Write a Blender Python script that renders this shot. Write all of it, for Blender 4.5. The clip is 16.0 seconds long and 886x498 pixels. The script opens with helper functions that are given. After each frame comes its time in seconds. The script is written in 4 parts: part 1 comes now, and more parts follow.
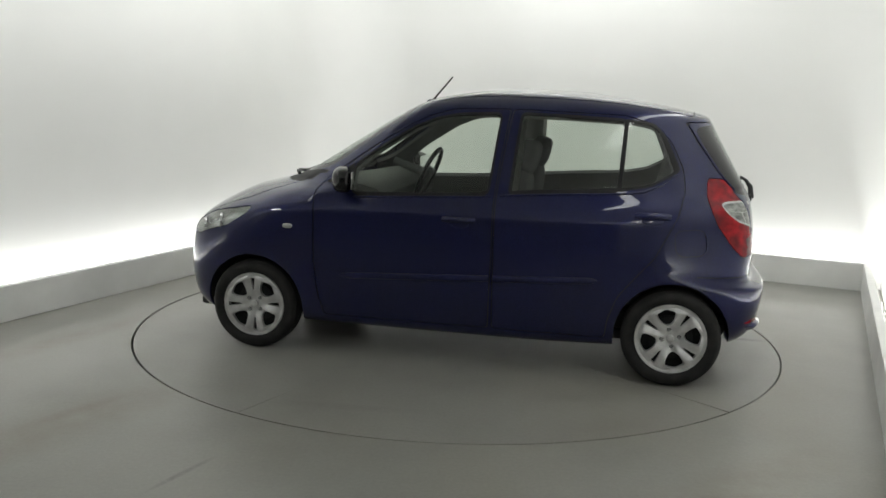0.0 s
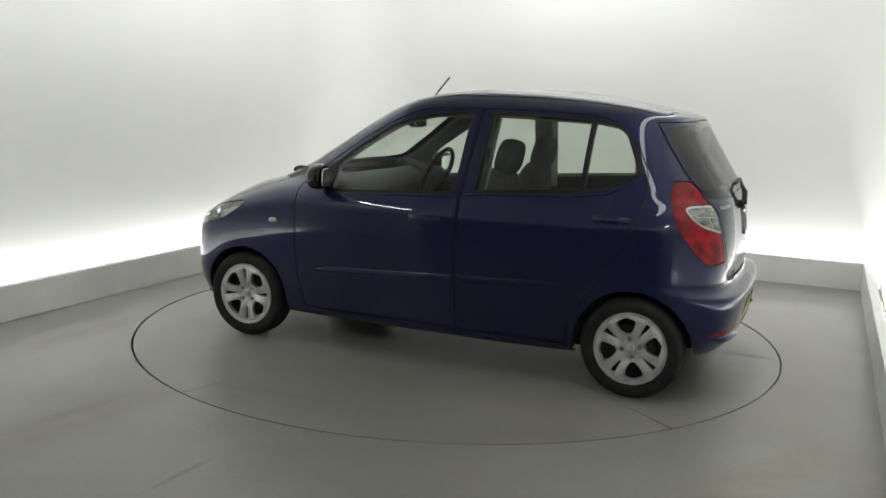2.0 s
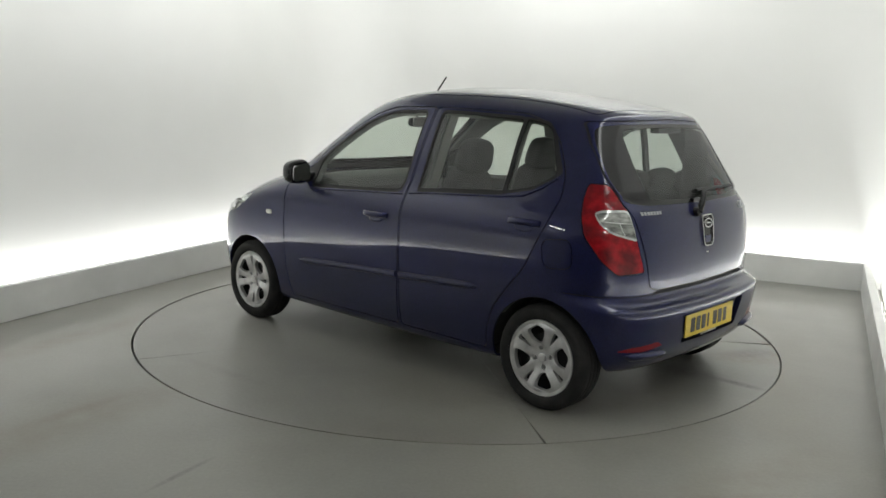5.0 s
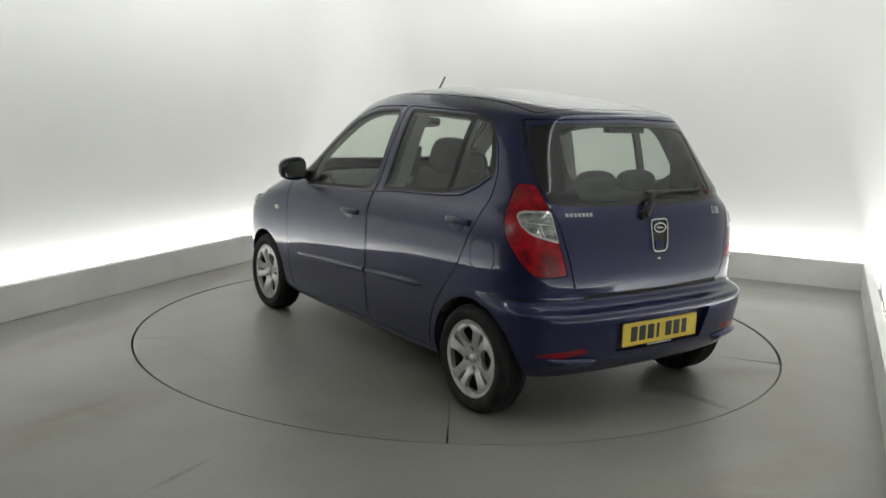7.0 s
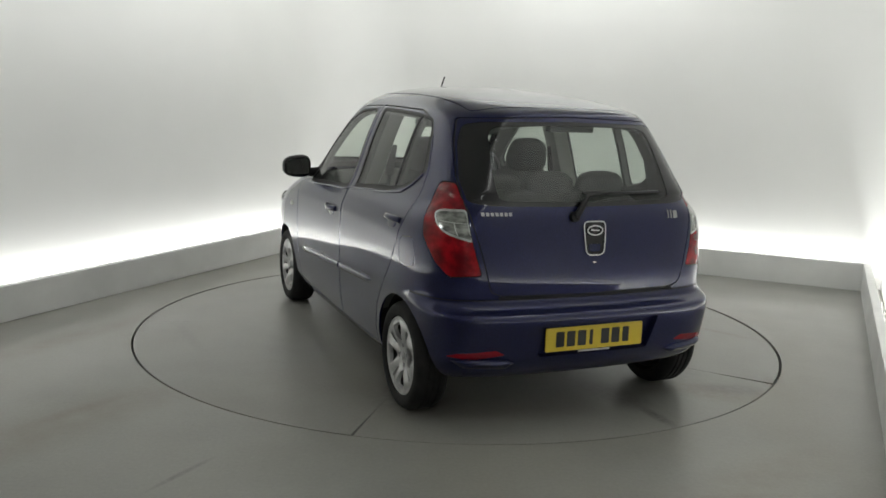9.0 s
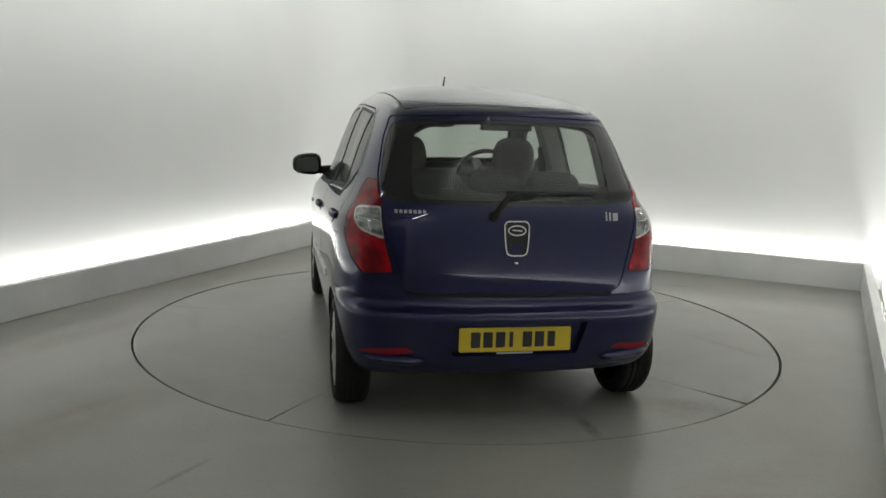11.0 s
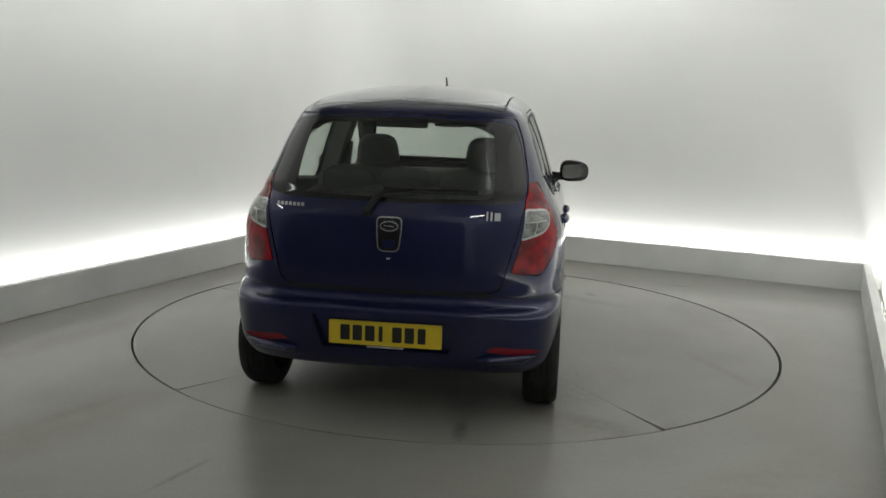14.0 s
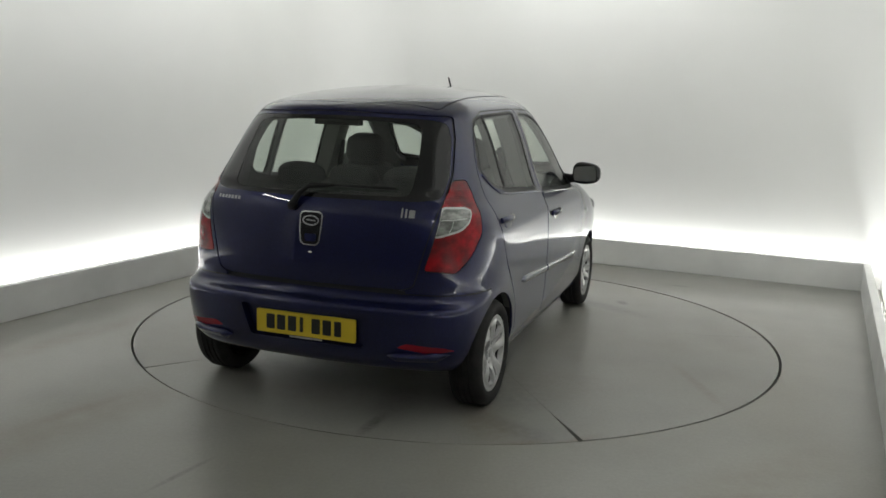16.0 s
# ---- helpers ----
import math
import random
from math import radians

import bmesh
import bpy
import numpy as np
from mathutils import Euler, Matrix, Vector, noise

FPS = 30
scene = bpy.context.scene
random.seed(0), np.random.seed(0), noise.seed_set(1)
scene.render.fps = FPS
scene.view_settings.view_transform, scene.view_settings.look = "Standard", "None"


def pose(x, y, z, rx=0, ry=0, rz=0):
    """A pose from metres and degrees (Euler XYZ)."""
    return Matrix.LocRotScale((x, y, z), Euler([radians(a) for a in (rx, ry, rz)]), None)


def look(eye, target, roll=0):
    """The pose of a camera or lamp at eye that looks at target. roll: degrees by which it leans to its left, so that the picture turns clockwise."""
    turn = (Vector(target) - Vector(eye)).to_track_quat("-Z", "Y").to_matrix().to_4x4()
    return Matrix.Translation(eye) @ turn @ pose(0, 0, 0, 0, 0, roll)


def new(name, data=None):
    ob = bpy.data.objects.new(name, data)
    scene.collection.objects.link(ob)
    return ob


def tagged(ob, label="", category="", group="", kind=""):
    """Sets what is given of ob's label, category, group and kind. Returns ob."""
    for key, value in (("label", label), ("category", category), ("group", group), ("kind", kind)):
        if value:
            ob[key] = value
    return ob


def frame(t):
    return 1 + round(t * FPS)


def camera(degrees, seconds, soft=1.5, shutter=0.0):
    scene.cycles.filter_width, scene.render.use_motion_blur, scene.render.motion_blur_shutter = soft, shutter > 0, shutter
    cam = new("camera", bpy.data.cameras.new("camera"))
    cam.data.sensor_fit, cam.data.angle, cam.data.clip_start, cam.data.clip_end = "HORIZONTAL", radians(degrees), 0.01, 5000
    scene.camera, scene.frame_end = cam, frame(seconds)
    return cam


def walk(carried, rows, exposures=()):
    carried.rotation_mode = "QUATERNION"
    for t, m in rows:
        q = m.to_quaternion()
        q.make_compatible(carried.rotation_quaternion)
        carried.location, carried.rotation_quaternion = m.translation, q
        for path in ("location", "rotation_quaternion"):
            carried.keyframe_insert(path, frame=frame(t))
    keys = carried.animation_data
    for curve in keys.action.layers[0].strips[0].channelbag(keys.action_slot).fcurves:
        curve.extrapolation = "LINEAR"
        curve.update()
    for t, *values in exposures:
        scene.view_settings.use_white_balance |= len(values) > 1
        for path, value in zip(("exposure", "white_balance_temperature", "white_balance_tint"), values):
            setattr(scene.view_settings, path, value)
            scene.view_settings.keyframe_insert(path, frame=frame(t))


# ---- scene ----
# camera: stands still on a tripod in the bay's front corner
EYE = Vector((0.0, -5.565, 1.470))
AIM = EYE + Vector((-.01562, .98546, -.16921))
cam = camera(54.65, 16.0, soft=1.6)
walk(cam, [(0.0, look(EYE, AIM, 1.785)), (16.0, look(EYE, AIM, 1.785))],
     exposures=[(0.0, .02), (3.5, .02), (7.0, -.02), (9.0, -.19), (11.5, -.32), (12.5, -.31), (16.0, -.26)])

# heading of the turntable, degrees, time by time
TURN = ((0.0, 168.87), (0.5, 165.72), (1.0, 162.46), (1.5, 159.67), (2.0, 156.97), (2.5, 154.16), (3.0, 151.05),
        (3.5, 148.09), (4.0, 144.85), (4.2, 143.5), (6.3, 130.57), (6.5, 129.30), (7.0, 126.15), (7.5, 123.2), (8.0, 120.33),
        (8.5, 117.3), (9.0, 114.15), (9.2, 112.89), (11.3, 100.25), (11.5, 98.99), (12.0, 95.85), (12.5, 92.75), (13.0, 89.40),
        (13.5, 86.40), (14.0, 83.58), (14.5, 80.75), (15.0, 77.45), (15.5, 74.35), (16.0, 71.17))
CAR_X, CAR_Y = -.159, .106      # the car stands a little off the turntable's centre

# the bay: its axes are turned against the world's
BAY = pose(0, 0, 0, 0, 0, -23)
U0, U1, V0, V1, HEIGHT = -2.50, 2.53, -6.3, 2.80, 3.4     # faces of the plinths; ceiling
GAP = .16                      # light channel behind the plinth
PLINTH, PLINTH_T = .235, .06
DISC_R = 2.033
DISC_AT = Vector((.010, .020, 0))

world = bpy.data.worlds.new("world")
scene.world = world
world.use_nodes = True
world.node_tree.nodes["Background"].inputs[0].default_value = (.55, .58, .6, 1)
world.node_tree.nodes["Background"].inputs[1].default_value = .05


def area_lamp(name, m, sx, sy, watts, colour):
    data = bpy.data.lights.new(name, "AREA")
    data.shape, data.size, data.size_y, data.energy, data.color = "RECTANGLE", sx, sy, watts, colour
    ob = new(name, data)
    ob.matrix_world = m
    return ob


WARM = (.985, 1.0, .985)
STRIP_W, CORNER_R = 7.0, .68        # watts per metre of strip; radius of the rounded back corner
TOP_W = 8.0
# light strips in the channels, shining up the walls
lo_v, hi_v = V0 + 2.2, V1 - CORNER_R
STRIPS = (("left", U0 - GAP * .48, (lo_v + hi_v) / 2, hi_v - lo_v, 90), ("right", U1 + GAP * .48, (lo_v + V1) / 2, V1 - lo_v, 90),
          ("back", (U0 + CORNER_R + U1) / 2, V1 + GAP * .48, U1 - U0 - CORNER_R, 0), ("corner", U0 + CORNER_R * .23, V1 - CORNER_R * .23, 1.0, 45))
for nm, x, y, length, rz in STRIPS:
    area_lamp("strip_light_" + nm, BAY @ pose(x, y, .10, 180, 0, rz), length, .05, STRIP_W * length, WARM)
# unseen long lights turned to the walls, added to brighten them from above
LINEAR = ((U0 + 1.0, -.55, 5.2, 90, 60), (U1 - 1.0, -.55, 5.2, 90, -60), (.1, V1 - 1.0, 3.0, 0, 60))
for u, v, length, rz, tilt in LINEAR:
    area_lamp("added_linear_light", BAY @ pose(u, v, HEIGHT - .27, tilt, 0, rz) @ pose(0, 0, -.065), length - .04, .40, TOP_W * length, (.98, 1.0, .985))
# short tubes high on the side walls near the bay's mouth
TUBES = ((U0 + .02, -4.9, 1.5), (U1 - .02, -5.3, 1.2))
for u, v, length in TUBES:
    area_lamp("tube_light", BAY @ pose(u + (.06 if u < 0 else -.06), v, 2.90, 0, -30 if u < 0 else 30, 0), .05, length, 9.5 * length, (.97, 1.0, .98))


# ---- materials ----
def material(name, colour, rough=.5, metal=0.0, **more):
    m = bpy.data.materials.new(name)
    m.use_nodes = True
    b = m.node_tree.nodes["Principled BSDF"]
    b.inputs["Base Color"].default_value = (*colour, 1)
    b.inputs["Roughness"].default_value, b.inputs["Metallic"].default_value = rough, metal
    for key, value in more.items():
        b.inputs[key.replace("_", " ")].default_value = value
    return m


def nodes_of(m):
    t = m.node_tree
    return t.nodes, t.links, t.nodes["Principled BSDF"]


def add_noise(m, scale, detail=4.0, stretch=(1, 1, 1), rough=.55):
    n, l, b = nodes_of(m)
    co, mp, no = n.new("ShaderNodeTexCoord"), n.new("ShaderNodeMapping"), n.new("ShaderNodeTexNoise")
    mp.inputs["Scale"].default_value = stretch
    no.inputs["Scale"].default_value, no.inputs["Detail"].default_value, no.inputs["Roughness"].default_value = scale, detail, rough
    l.new(co.outputs["Object"], mp.inputs["Vector"])
    l.new(mp.outputs["Vector"], no.inputs["Vector"])
    return no.outputs["Fac"]


def ramp(m, fac, stops):
    n, l, b = nodes_of(m)
    r = n.new("ShaderNodeValToRGB")
    r.color_ramp.elements[0].position, r.color_ramp.elements[1].position = stops[0][0], stops[-1][0]
    for p, c in stops[1:-1]:
        r.color_ramp.elements.new(p)
    for e, (p, c) in zip(r.color_ramp.elements, stops):
        e.color = (*c, 1) if len(c) == 3 else c
    l.new(fac, r.inputs["Fac"])
    return r.outputs["Color"]


def bump(m, fac, strength, distance=.01):
    n, l, b = nodes_of(m)
    bp = n.new("ShaderNodeBump")
    bp.inputs["Strength"].default_value, bp.inputs["Distance"].default_value = strength, distance
    l.new(fac, bp.inputs["Height"])
    l.new(bp.outputs["Normal"], b.inputs["Normal"])


def blend(m, fac, a, b2, mode="MIX"):
    n, l, b = nodes_of(m)
    x = n.new("ShaderNodeMix")
    x.data_type, x.blend_type = "RGBA", mode
    for sock, v in ((x.inputs[0], fac), (x.inputs[6], a), (x.inputs[7], b2)):
        if isinstance(v, (int, float)):
            sock.default_value = v
        elif isinstance(v, tuple):
            sock.default_value = (*v, 1)
        else:
            l.new(v, sock)
    return x.outputs[2]


def grey(v):
    return (v, v, v)


def floor_material(name, base):
    m = material(name, base, .42)
    n, l, b = nodes_of(m)
    big = ramp(m, add_noise(m, .9, 5), [(.32, tuple(c * .86 for c in base)), (.5, base), (.7, tuple(c * 1.08 for c in base))])
    floor_mark = ramp(m, add_noise(m, .8, 3, (1, .45, 1)), [(.45, grey(0.0)), (.85, grey(.45))])
    col = blend(m, floor_mark, big, (base[0] * .80, base[1] * .70, base[2] * .55))
    fine = add_noise(m, 60, 3)
    col = blend(m, .25, col, ramp(m, fine, [(.3, grey(.6)), (.7, grey(1.0))]), "MULTIPLY")
    l.new(col, b.inputs["Base Color"])
    l.new(ramp(m, add_noise(m, 1.6, 3), [(.3, grey(.30)), (.7, grey(.37))]), b.inputs["Roughness"])
    bump(m, add_noise(m, 25, 4), .08, .004)
    return m


def floor_mark(m, spots):
    """Dirt and painted-in reflections with shapes of their own: (x, y, heading, length, width, strength, colour) on the
    floor, worn uneven by noise.
    """
    n, l, b = nodes_of(m)
    co = n.new("ShaderNodeTexCoord")
    for x, y, turn, length, width, strength, colour in spots:
        mp, vm, gr = n.new("ShaderNodeMapping"), n.new("ShaderNodeVectorMath"), n.new("ShaderNodeMapRange")
        mp.vector_type = "TEXTURE"
        mp.inputs["Location"].default_value = (x, y, 0)
        mp.inputs["Rotation"].default_value = (0, 0, radians(turn))
        mp.inputs["Scale"].default_value = (length, width, 10)
        vm.operation = "LENGTH"
        gr.interpolation_type = "SMOOTHSTEP"
        gr.inputs["From Min"].default_value, gr.inputs["From Max"].default_value = 1.0, .15
        gr.inputs["To Max"].default_value = strength
        l.new(co.outputs["Object"], mp.inputs["Vector"])
        l.new(mp.outputs["Vector"], vm.inputs[0])
        l.new(vm.outputs["Value"], gr.inputs["Value"])
        mul = n.new("ShaderNodeMath")
        mul.operation = "MULTIPLY"
        l.new(gr.outputs["Result"], mul.inputs[0])
        l.new(ramp(m, add_noise(m, 9 / max(length, .15), 5), [(.3, grey(.35)), (.65, grey(1.0))]), mul.inputs[1])
        old = b.inputs["Base Color"].links[0].from_socket
        l.new(blend(m, mul.outputs[0], old, colour), b.inputs["Base Color"])


M_FLOOR = floor_material("painted_concrete", (.276, .274, .248))
M_DISC = floor_material("turntable_paint", (.262, .260, .236))
# the brown serves for rust, floor streaks and the plinth's painted reflection
DIRT, BROWN, PALE = (.035, .034, .030), (.15, .115, .07), (.30, .30, .275)
floor_mark(M_DISC, [(-1.86, -.245, 0, .20, .05, .8, DIRT), (-1.55, -.23, 6, .35, .16, .4, DIRT), (1.35, -.55, 20, .3, .1, .4, DIRT), (.2, 1.7, 5, .6, .06, .12, DIRT), (-.6, -1.6, 25, .5, .05, .4, BROWN), (-1.80, -.95, -50, .16, .06, .6, BROWN), (1.194, -.935, 30, .10, .06, .8, DIRT), (1.0, -.85, 60, .5, .12, .35, DIRT), (-1.75, -1.1, -35, .35, .05, .5, BROWN),
               (-1.25, .80, 10, .45, .35, .35, DIRT), (-1.2, -.75, 10, .45, .3, .3, DIRT), (-.9, 1.45, 40, .7, .25, .3, PALE), (.4, -1.5, 20, .8, .2, .3, PALE), (-1.6, .3, 80, .6, .2, .25, BROWN), (-1.65, -0.74, 35, .38, .20, .5, BROWN), (-1.66, -0.88, 60, .30, .12, .4, DIRT), (-.9, -.9, 40, .5, .4, .25, BROWN)])
# bands along the plinths put their dark and the walls' pale reflections into colour
floor_mark(M_FLOOR, [(-1.05, -2.42, 64, .25, .022, .45, DIRT), (-1.75, -1.80, 59, .42, .07, .4, BROWN), (-1.9, -1.0, 66, 1.4, .18, .3, PALE), (2.2, .9, -23, .8, .25, .35, PALE),
                (.3, -3.0, 0, 1.2, .3, .25, PALE), (1.9, 1.55, -23, .12, .05, .5, DIRT), (.9, -2.5, 12, .7, .05, .3, BROWN), (-1.75, -2.0, 62, 1.5, .30, .40, BROWN), (-2.3, -.6, 66, 1.1, .16, .35, BROWN), (1.2, -2.3, 35, .9, .22, .30, BROWN), (2.1, -.6, -70, .9, .25, .3, PALE), (-.4, -2.9, 10, 1.0, .35, .3, BROWN)])
M_WALL = material("white_wall_paint", (.80, .80, .78), .75)
bump(M_WALL, add_noise(M_WALL, 80, 3), .05, .002)
_n, _l, _b = nodes_of(M_WALL)
_l.new(ramp(M_WALL, add_noise(M_WALL, .7, 3), [(.3, (.775, .775, .755)), (.7, (.82, .82, .80))]), _b.inputs["Base Color"])
M_PLINTH = material("plinth_paint", (.74, .74, .72), .5)
_n, _l, _b = nodes_of(M_PLINTH)
_l.new(ramp(M_PLINTH, add_noise(M_PLINTH, 3.5, 5), [(.3, (.69, .69, .67)), (.7, (.77, .77, .75))]), _b.inputs["Base Color"])
bump(M_PLINTH, add_noise(M_PLINTH, 40, 3), .05, .002)
M_DARK = material("dark_gap", (.012, .012, .012), .8)
M_PANEL = material("panel_diffuser", (.85, .85, .83), .6)
# for the added panel behind the camera, toned for reflections in the car
M_REFLECT_PANEL = material("grey_reflect_panel", (.17, .17, .172), .6)


# ---- building helpers ----
def obj(name, bm, mat, parent=None, label="", smooth=False):
    me = bpy.data.meshes.new(name)
    bm.to_mesh(me)
    bm.free()
    if mat:
        me.materials.append(mat)
    if smooth:
        me.shade_smooth()
    ob = new(name, me)
    if parent is not None:
        ob.parent = parent
    if label:
        ob["label"] = label
    return ob


def part(name, bm, mat, parent, label="", smooth=False):
    return obj(name, bm, mat, parent, label, smooth)


def box(bm, x0, x1, y0, y1, z0, z1, bevel=0.0, m=None):
    r = bmesh.ops.create_cube(bm, size=1.0)
    vs = r["verts"]
    for v in vs:
        v.co = Vector(((x0 + x1) / 2 + v.co.x * (x1 - x0), (y0 + y1) / 2 + v.co.y * (y1 - y0), (z0 + z1) / 2 + v.co.z * (z1 - z0)))
        if m is not None:
            v.co = m @ v.co
    if bevel:
        es = list({e for v in vs for e in v.link_edges})
        bmesh.ops.bevel(bm, geom=es, offset=bevel, segments=2, affect="EDGES", profile=.5)
    return vs


def boxed(name, dims, mat, m=None, parent=None, label="", bevel=.004):
    bm = bmesh.new()
    box(bm, *dims, bevel=bevel, m=m)
    return obj(name, bm, mat, parent, label)


# ---- the bay ----
def build_bay():
    # floor with a round opening for the turntable
    bm = bmesh.new()
    n = 128
    inner = [bm.verts.new((math.cos(a) * (DISC_R + .016) + DISC_AT.x, math.sin(a) * (DISC_R + .016) + DISC_AT.y + .007, 0)) for a in (2 * math.pi * i / n for i in range(n))]
    far = []
    corners = (U0 - .5, U1 + .5, V0 - .3, V1 + .5)
    for i in range(n):
        a = 2 * math.pi * i / n
        d = BAY.to_3x3().inverted() @ Vector((math.cos(a), math.sin(a), 0))
        k = min((corners[1] if d.x > 0 else corners[0]) / d.x if abs(d.x) > 1e-6 else 1e9, (corners[3] if d.y > 0 else corners[2]) / d.y if abs(d.y) > 1e-6 else 1e9)
        far.append(bm.verts.new((math.cos(a) * k, math.sin(a) * k, 0)))
    low = [bm.verts.new((v.co.x, v.co.y, -.12)) for v in inner]
    for i in range(n):
        j = (i + 1) % n
        bm.faces.new((inner[i], far[i], far[j], inner[j]))
        bm.faces.new((inner[j], low[j], low[i], inner[i]))
    tagged(obj("floor", bm, M_FLOOR), "worn grey painted concrete floor of the studio bay", "floor", kind="structure")
    boxed("pit", (-DISC_R - .1, DISC_R + .1, -DISC_R - .1, DISC_R + .1, -.16, -.12), M_DARK)
    tagged(bpy.data.objects["pit"], "dark shallow pit under the turntable", "floor", kind="structure")
    t = .12
    w0, w1, wb = U0 - GAP, U1 + GAP, V1 + GAP
    for nm, dims, lab in (("wall_left", (w0 - t, w0, V0, V1 - CORNER_R, 0, HEIGHT), "plain white painted studio wall lit from below"),
                          ("wall_right", (w1, w1 + t, V0, wb + t, 0, HEIGHT), "plain white painted studio wall lit from below"),
                          ("wall_back", (U0 + CORNER_R, w1, wb, wb + t, 0, HEIGHT), "plain white painted studio end wall lit from below"),
                          # unseen wall behind the camera, added for the car's upper sides to reflect
                          ("unseen_wall_front", (w0, w1, V0 - t, V0, 0, HEIGHT), "plain white wall added out of view for the car's paint to reflect")):
        ob = boxed(nm, dims, M_WALL, BAY, bevel=0)
        tagged(ob, lab, "wall", kind="structure")
    # unseen grey panel behind the camera, added for the car's lower sides to reflect
    ob = boxed("reflected_panel", (U0 + .15, U1 - .15, V0 + .004, V0 + .05, 0, 2.25), M_REFLECT_PANEL, BAY, bevel=.004)
    tagged(ob, "unseen grey panel added for the car's paint to reflect", "door", kind="structure")
    # unseen ceiling, added to close the bay and bounce its light
    ob = boxed("ceiling", (w0 - t, w1 + t, V0 - t, wb + t, HEIGHT, HEIGHT + t), M_WALL, BAY, bevel=0)
    tagged(ob, "plain white ceiling out of view, added to close the bay", "ceiling", kind="structure")
    for nm, dims in (("plinth_left", (U0 - PLINTH_T, U0, V0 + .02, V1 - CORNER_R, 0, PLINTH)), ("plinth_right", (U1, U1 + PLINTH_T, V0 + .02, V1, 0, PLINTH)),
                     ("plinth_back", (U0 + CORNER_R, U1 + PLINTH_T, V1 + .001, V1 + PLINTH_T, 0, PLINTH))):
        ob = boxed(nm, dims, M_PLINTH, BAY, bevel=.006)
        tagged(ob, "low pale grey plinth hiding a light strip", "plinth", kind="structure")
    for nm, r0, r1, z1, mat, lab, cat in (("wall_corner", CORNER_R + GAP, CORNER_R + GAP + t, HEIGHT, M_WALL, "rounded white painted studio wall corner", "wall"),
                                          ("plinth_corner", CORNER_R, CORNER_R + PLINTH_T, PLINTH, M_PLINTH, "curved pale grey plinth hiding a light strip", "plinth")):
        bm = bmesh.new()
        n = 32
        rows = []
        for i in range(n + 1):
            a = math.pi / 2 + math.pi / 2 * i / n
            rows.append([bm.verts.new(BAY @ Vector((U0 + CORNER_R + r * math.cos(a), V1 - CORNER_R + r * math.sin(a), z))) for r, z in ((r0, 0), (r0, z1), (r1, z1), (r1, 0))])
        for p, q in zip(rows, rows[1:]):
            for k in range(4):
                bm.faces.new((p[k], p[(k + 1) % 4], q[(k + 1) % 4], q[k]))
        bmesh.ops.recalc_face_normals(bm, faces=bm.faces[:])
        for f in bm.faces:
            f.smooth = True
        for e in bm.edges:
            if e.calc_face_angle(0) > .6:
                e.smooth = False
        tagged(obj(nm, bm, mat), lab, cat, kind="structure")
    for u, v, length in TUBES:
        k = 1 if u < 0 else -1
        lamp = tagged(new("wall_light"), "short white tube light high on the wall", "wall light", "wall tube lights")
        lamp.matrix_world = BAY @ pose(u, v, 2.95)
        bm = bmesh.new()
        box(bm, -.18, .10, -length / 2 - .03, length / 2 + .03, .0, .05, .006, pose(0, 0, 0, 0, 0, 0 if k > 0 else 180))
        part("housing", bm, M_PLINTH, lamp)
    # housings for the added, unseen lights that brighten the upper walls
    for u, v, length, rz, tilt in LINEAR:
        lamp = tagged(new("added_wall_washer"), "unseen long light added to brighten the upper walls", "ceiling light", "linear ceiling lights")
        lamp.matrix_world = BAY @ pose(u, v, HEIGHT - .27, tilt, 0, rz)
        bm = bmesh.new()
        for d in ((-length / 2, length / 2, -.22, -.205), (-length / 2, length / 2, .205, .22)):
            box(bm, d[0], d[1], d[2], d[3], -.075, .02)
        box(bm, -length / 2, length / 2, -.205, .205, .0, .02)
        part("housing", bm, M_PLINTH, lamp)
        for x in (-length * .4, length * .4):
            bm = bmesh.new()
            box(bm, x - .012, x + .012, -.012, .012, -.02, .295, m=pose(0, 0, 0, -tilt))
            part("bracket", bm, M_PLINTH, lamp)
        bm = bmesh.new()
        box(bm, -length / 2, length / 2, -.204, .204, -.055, -.04)
        part("diffuser", bm, M_PANEL, lamp)


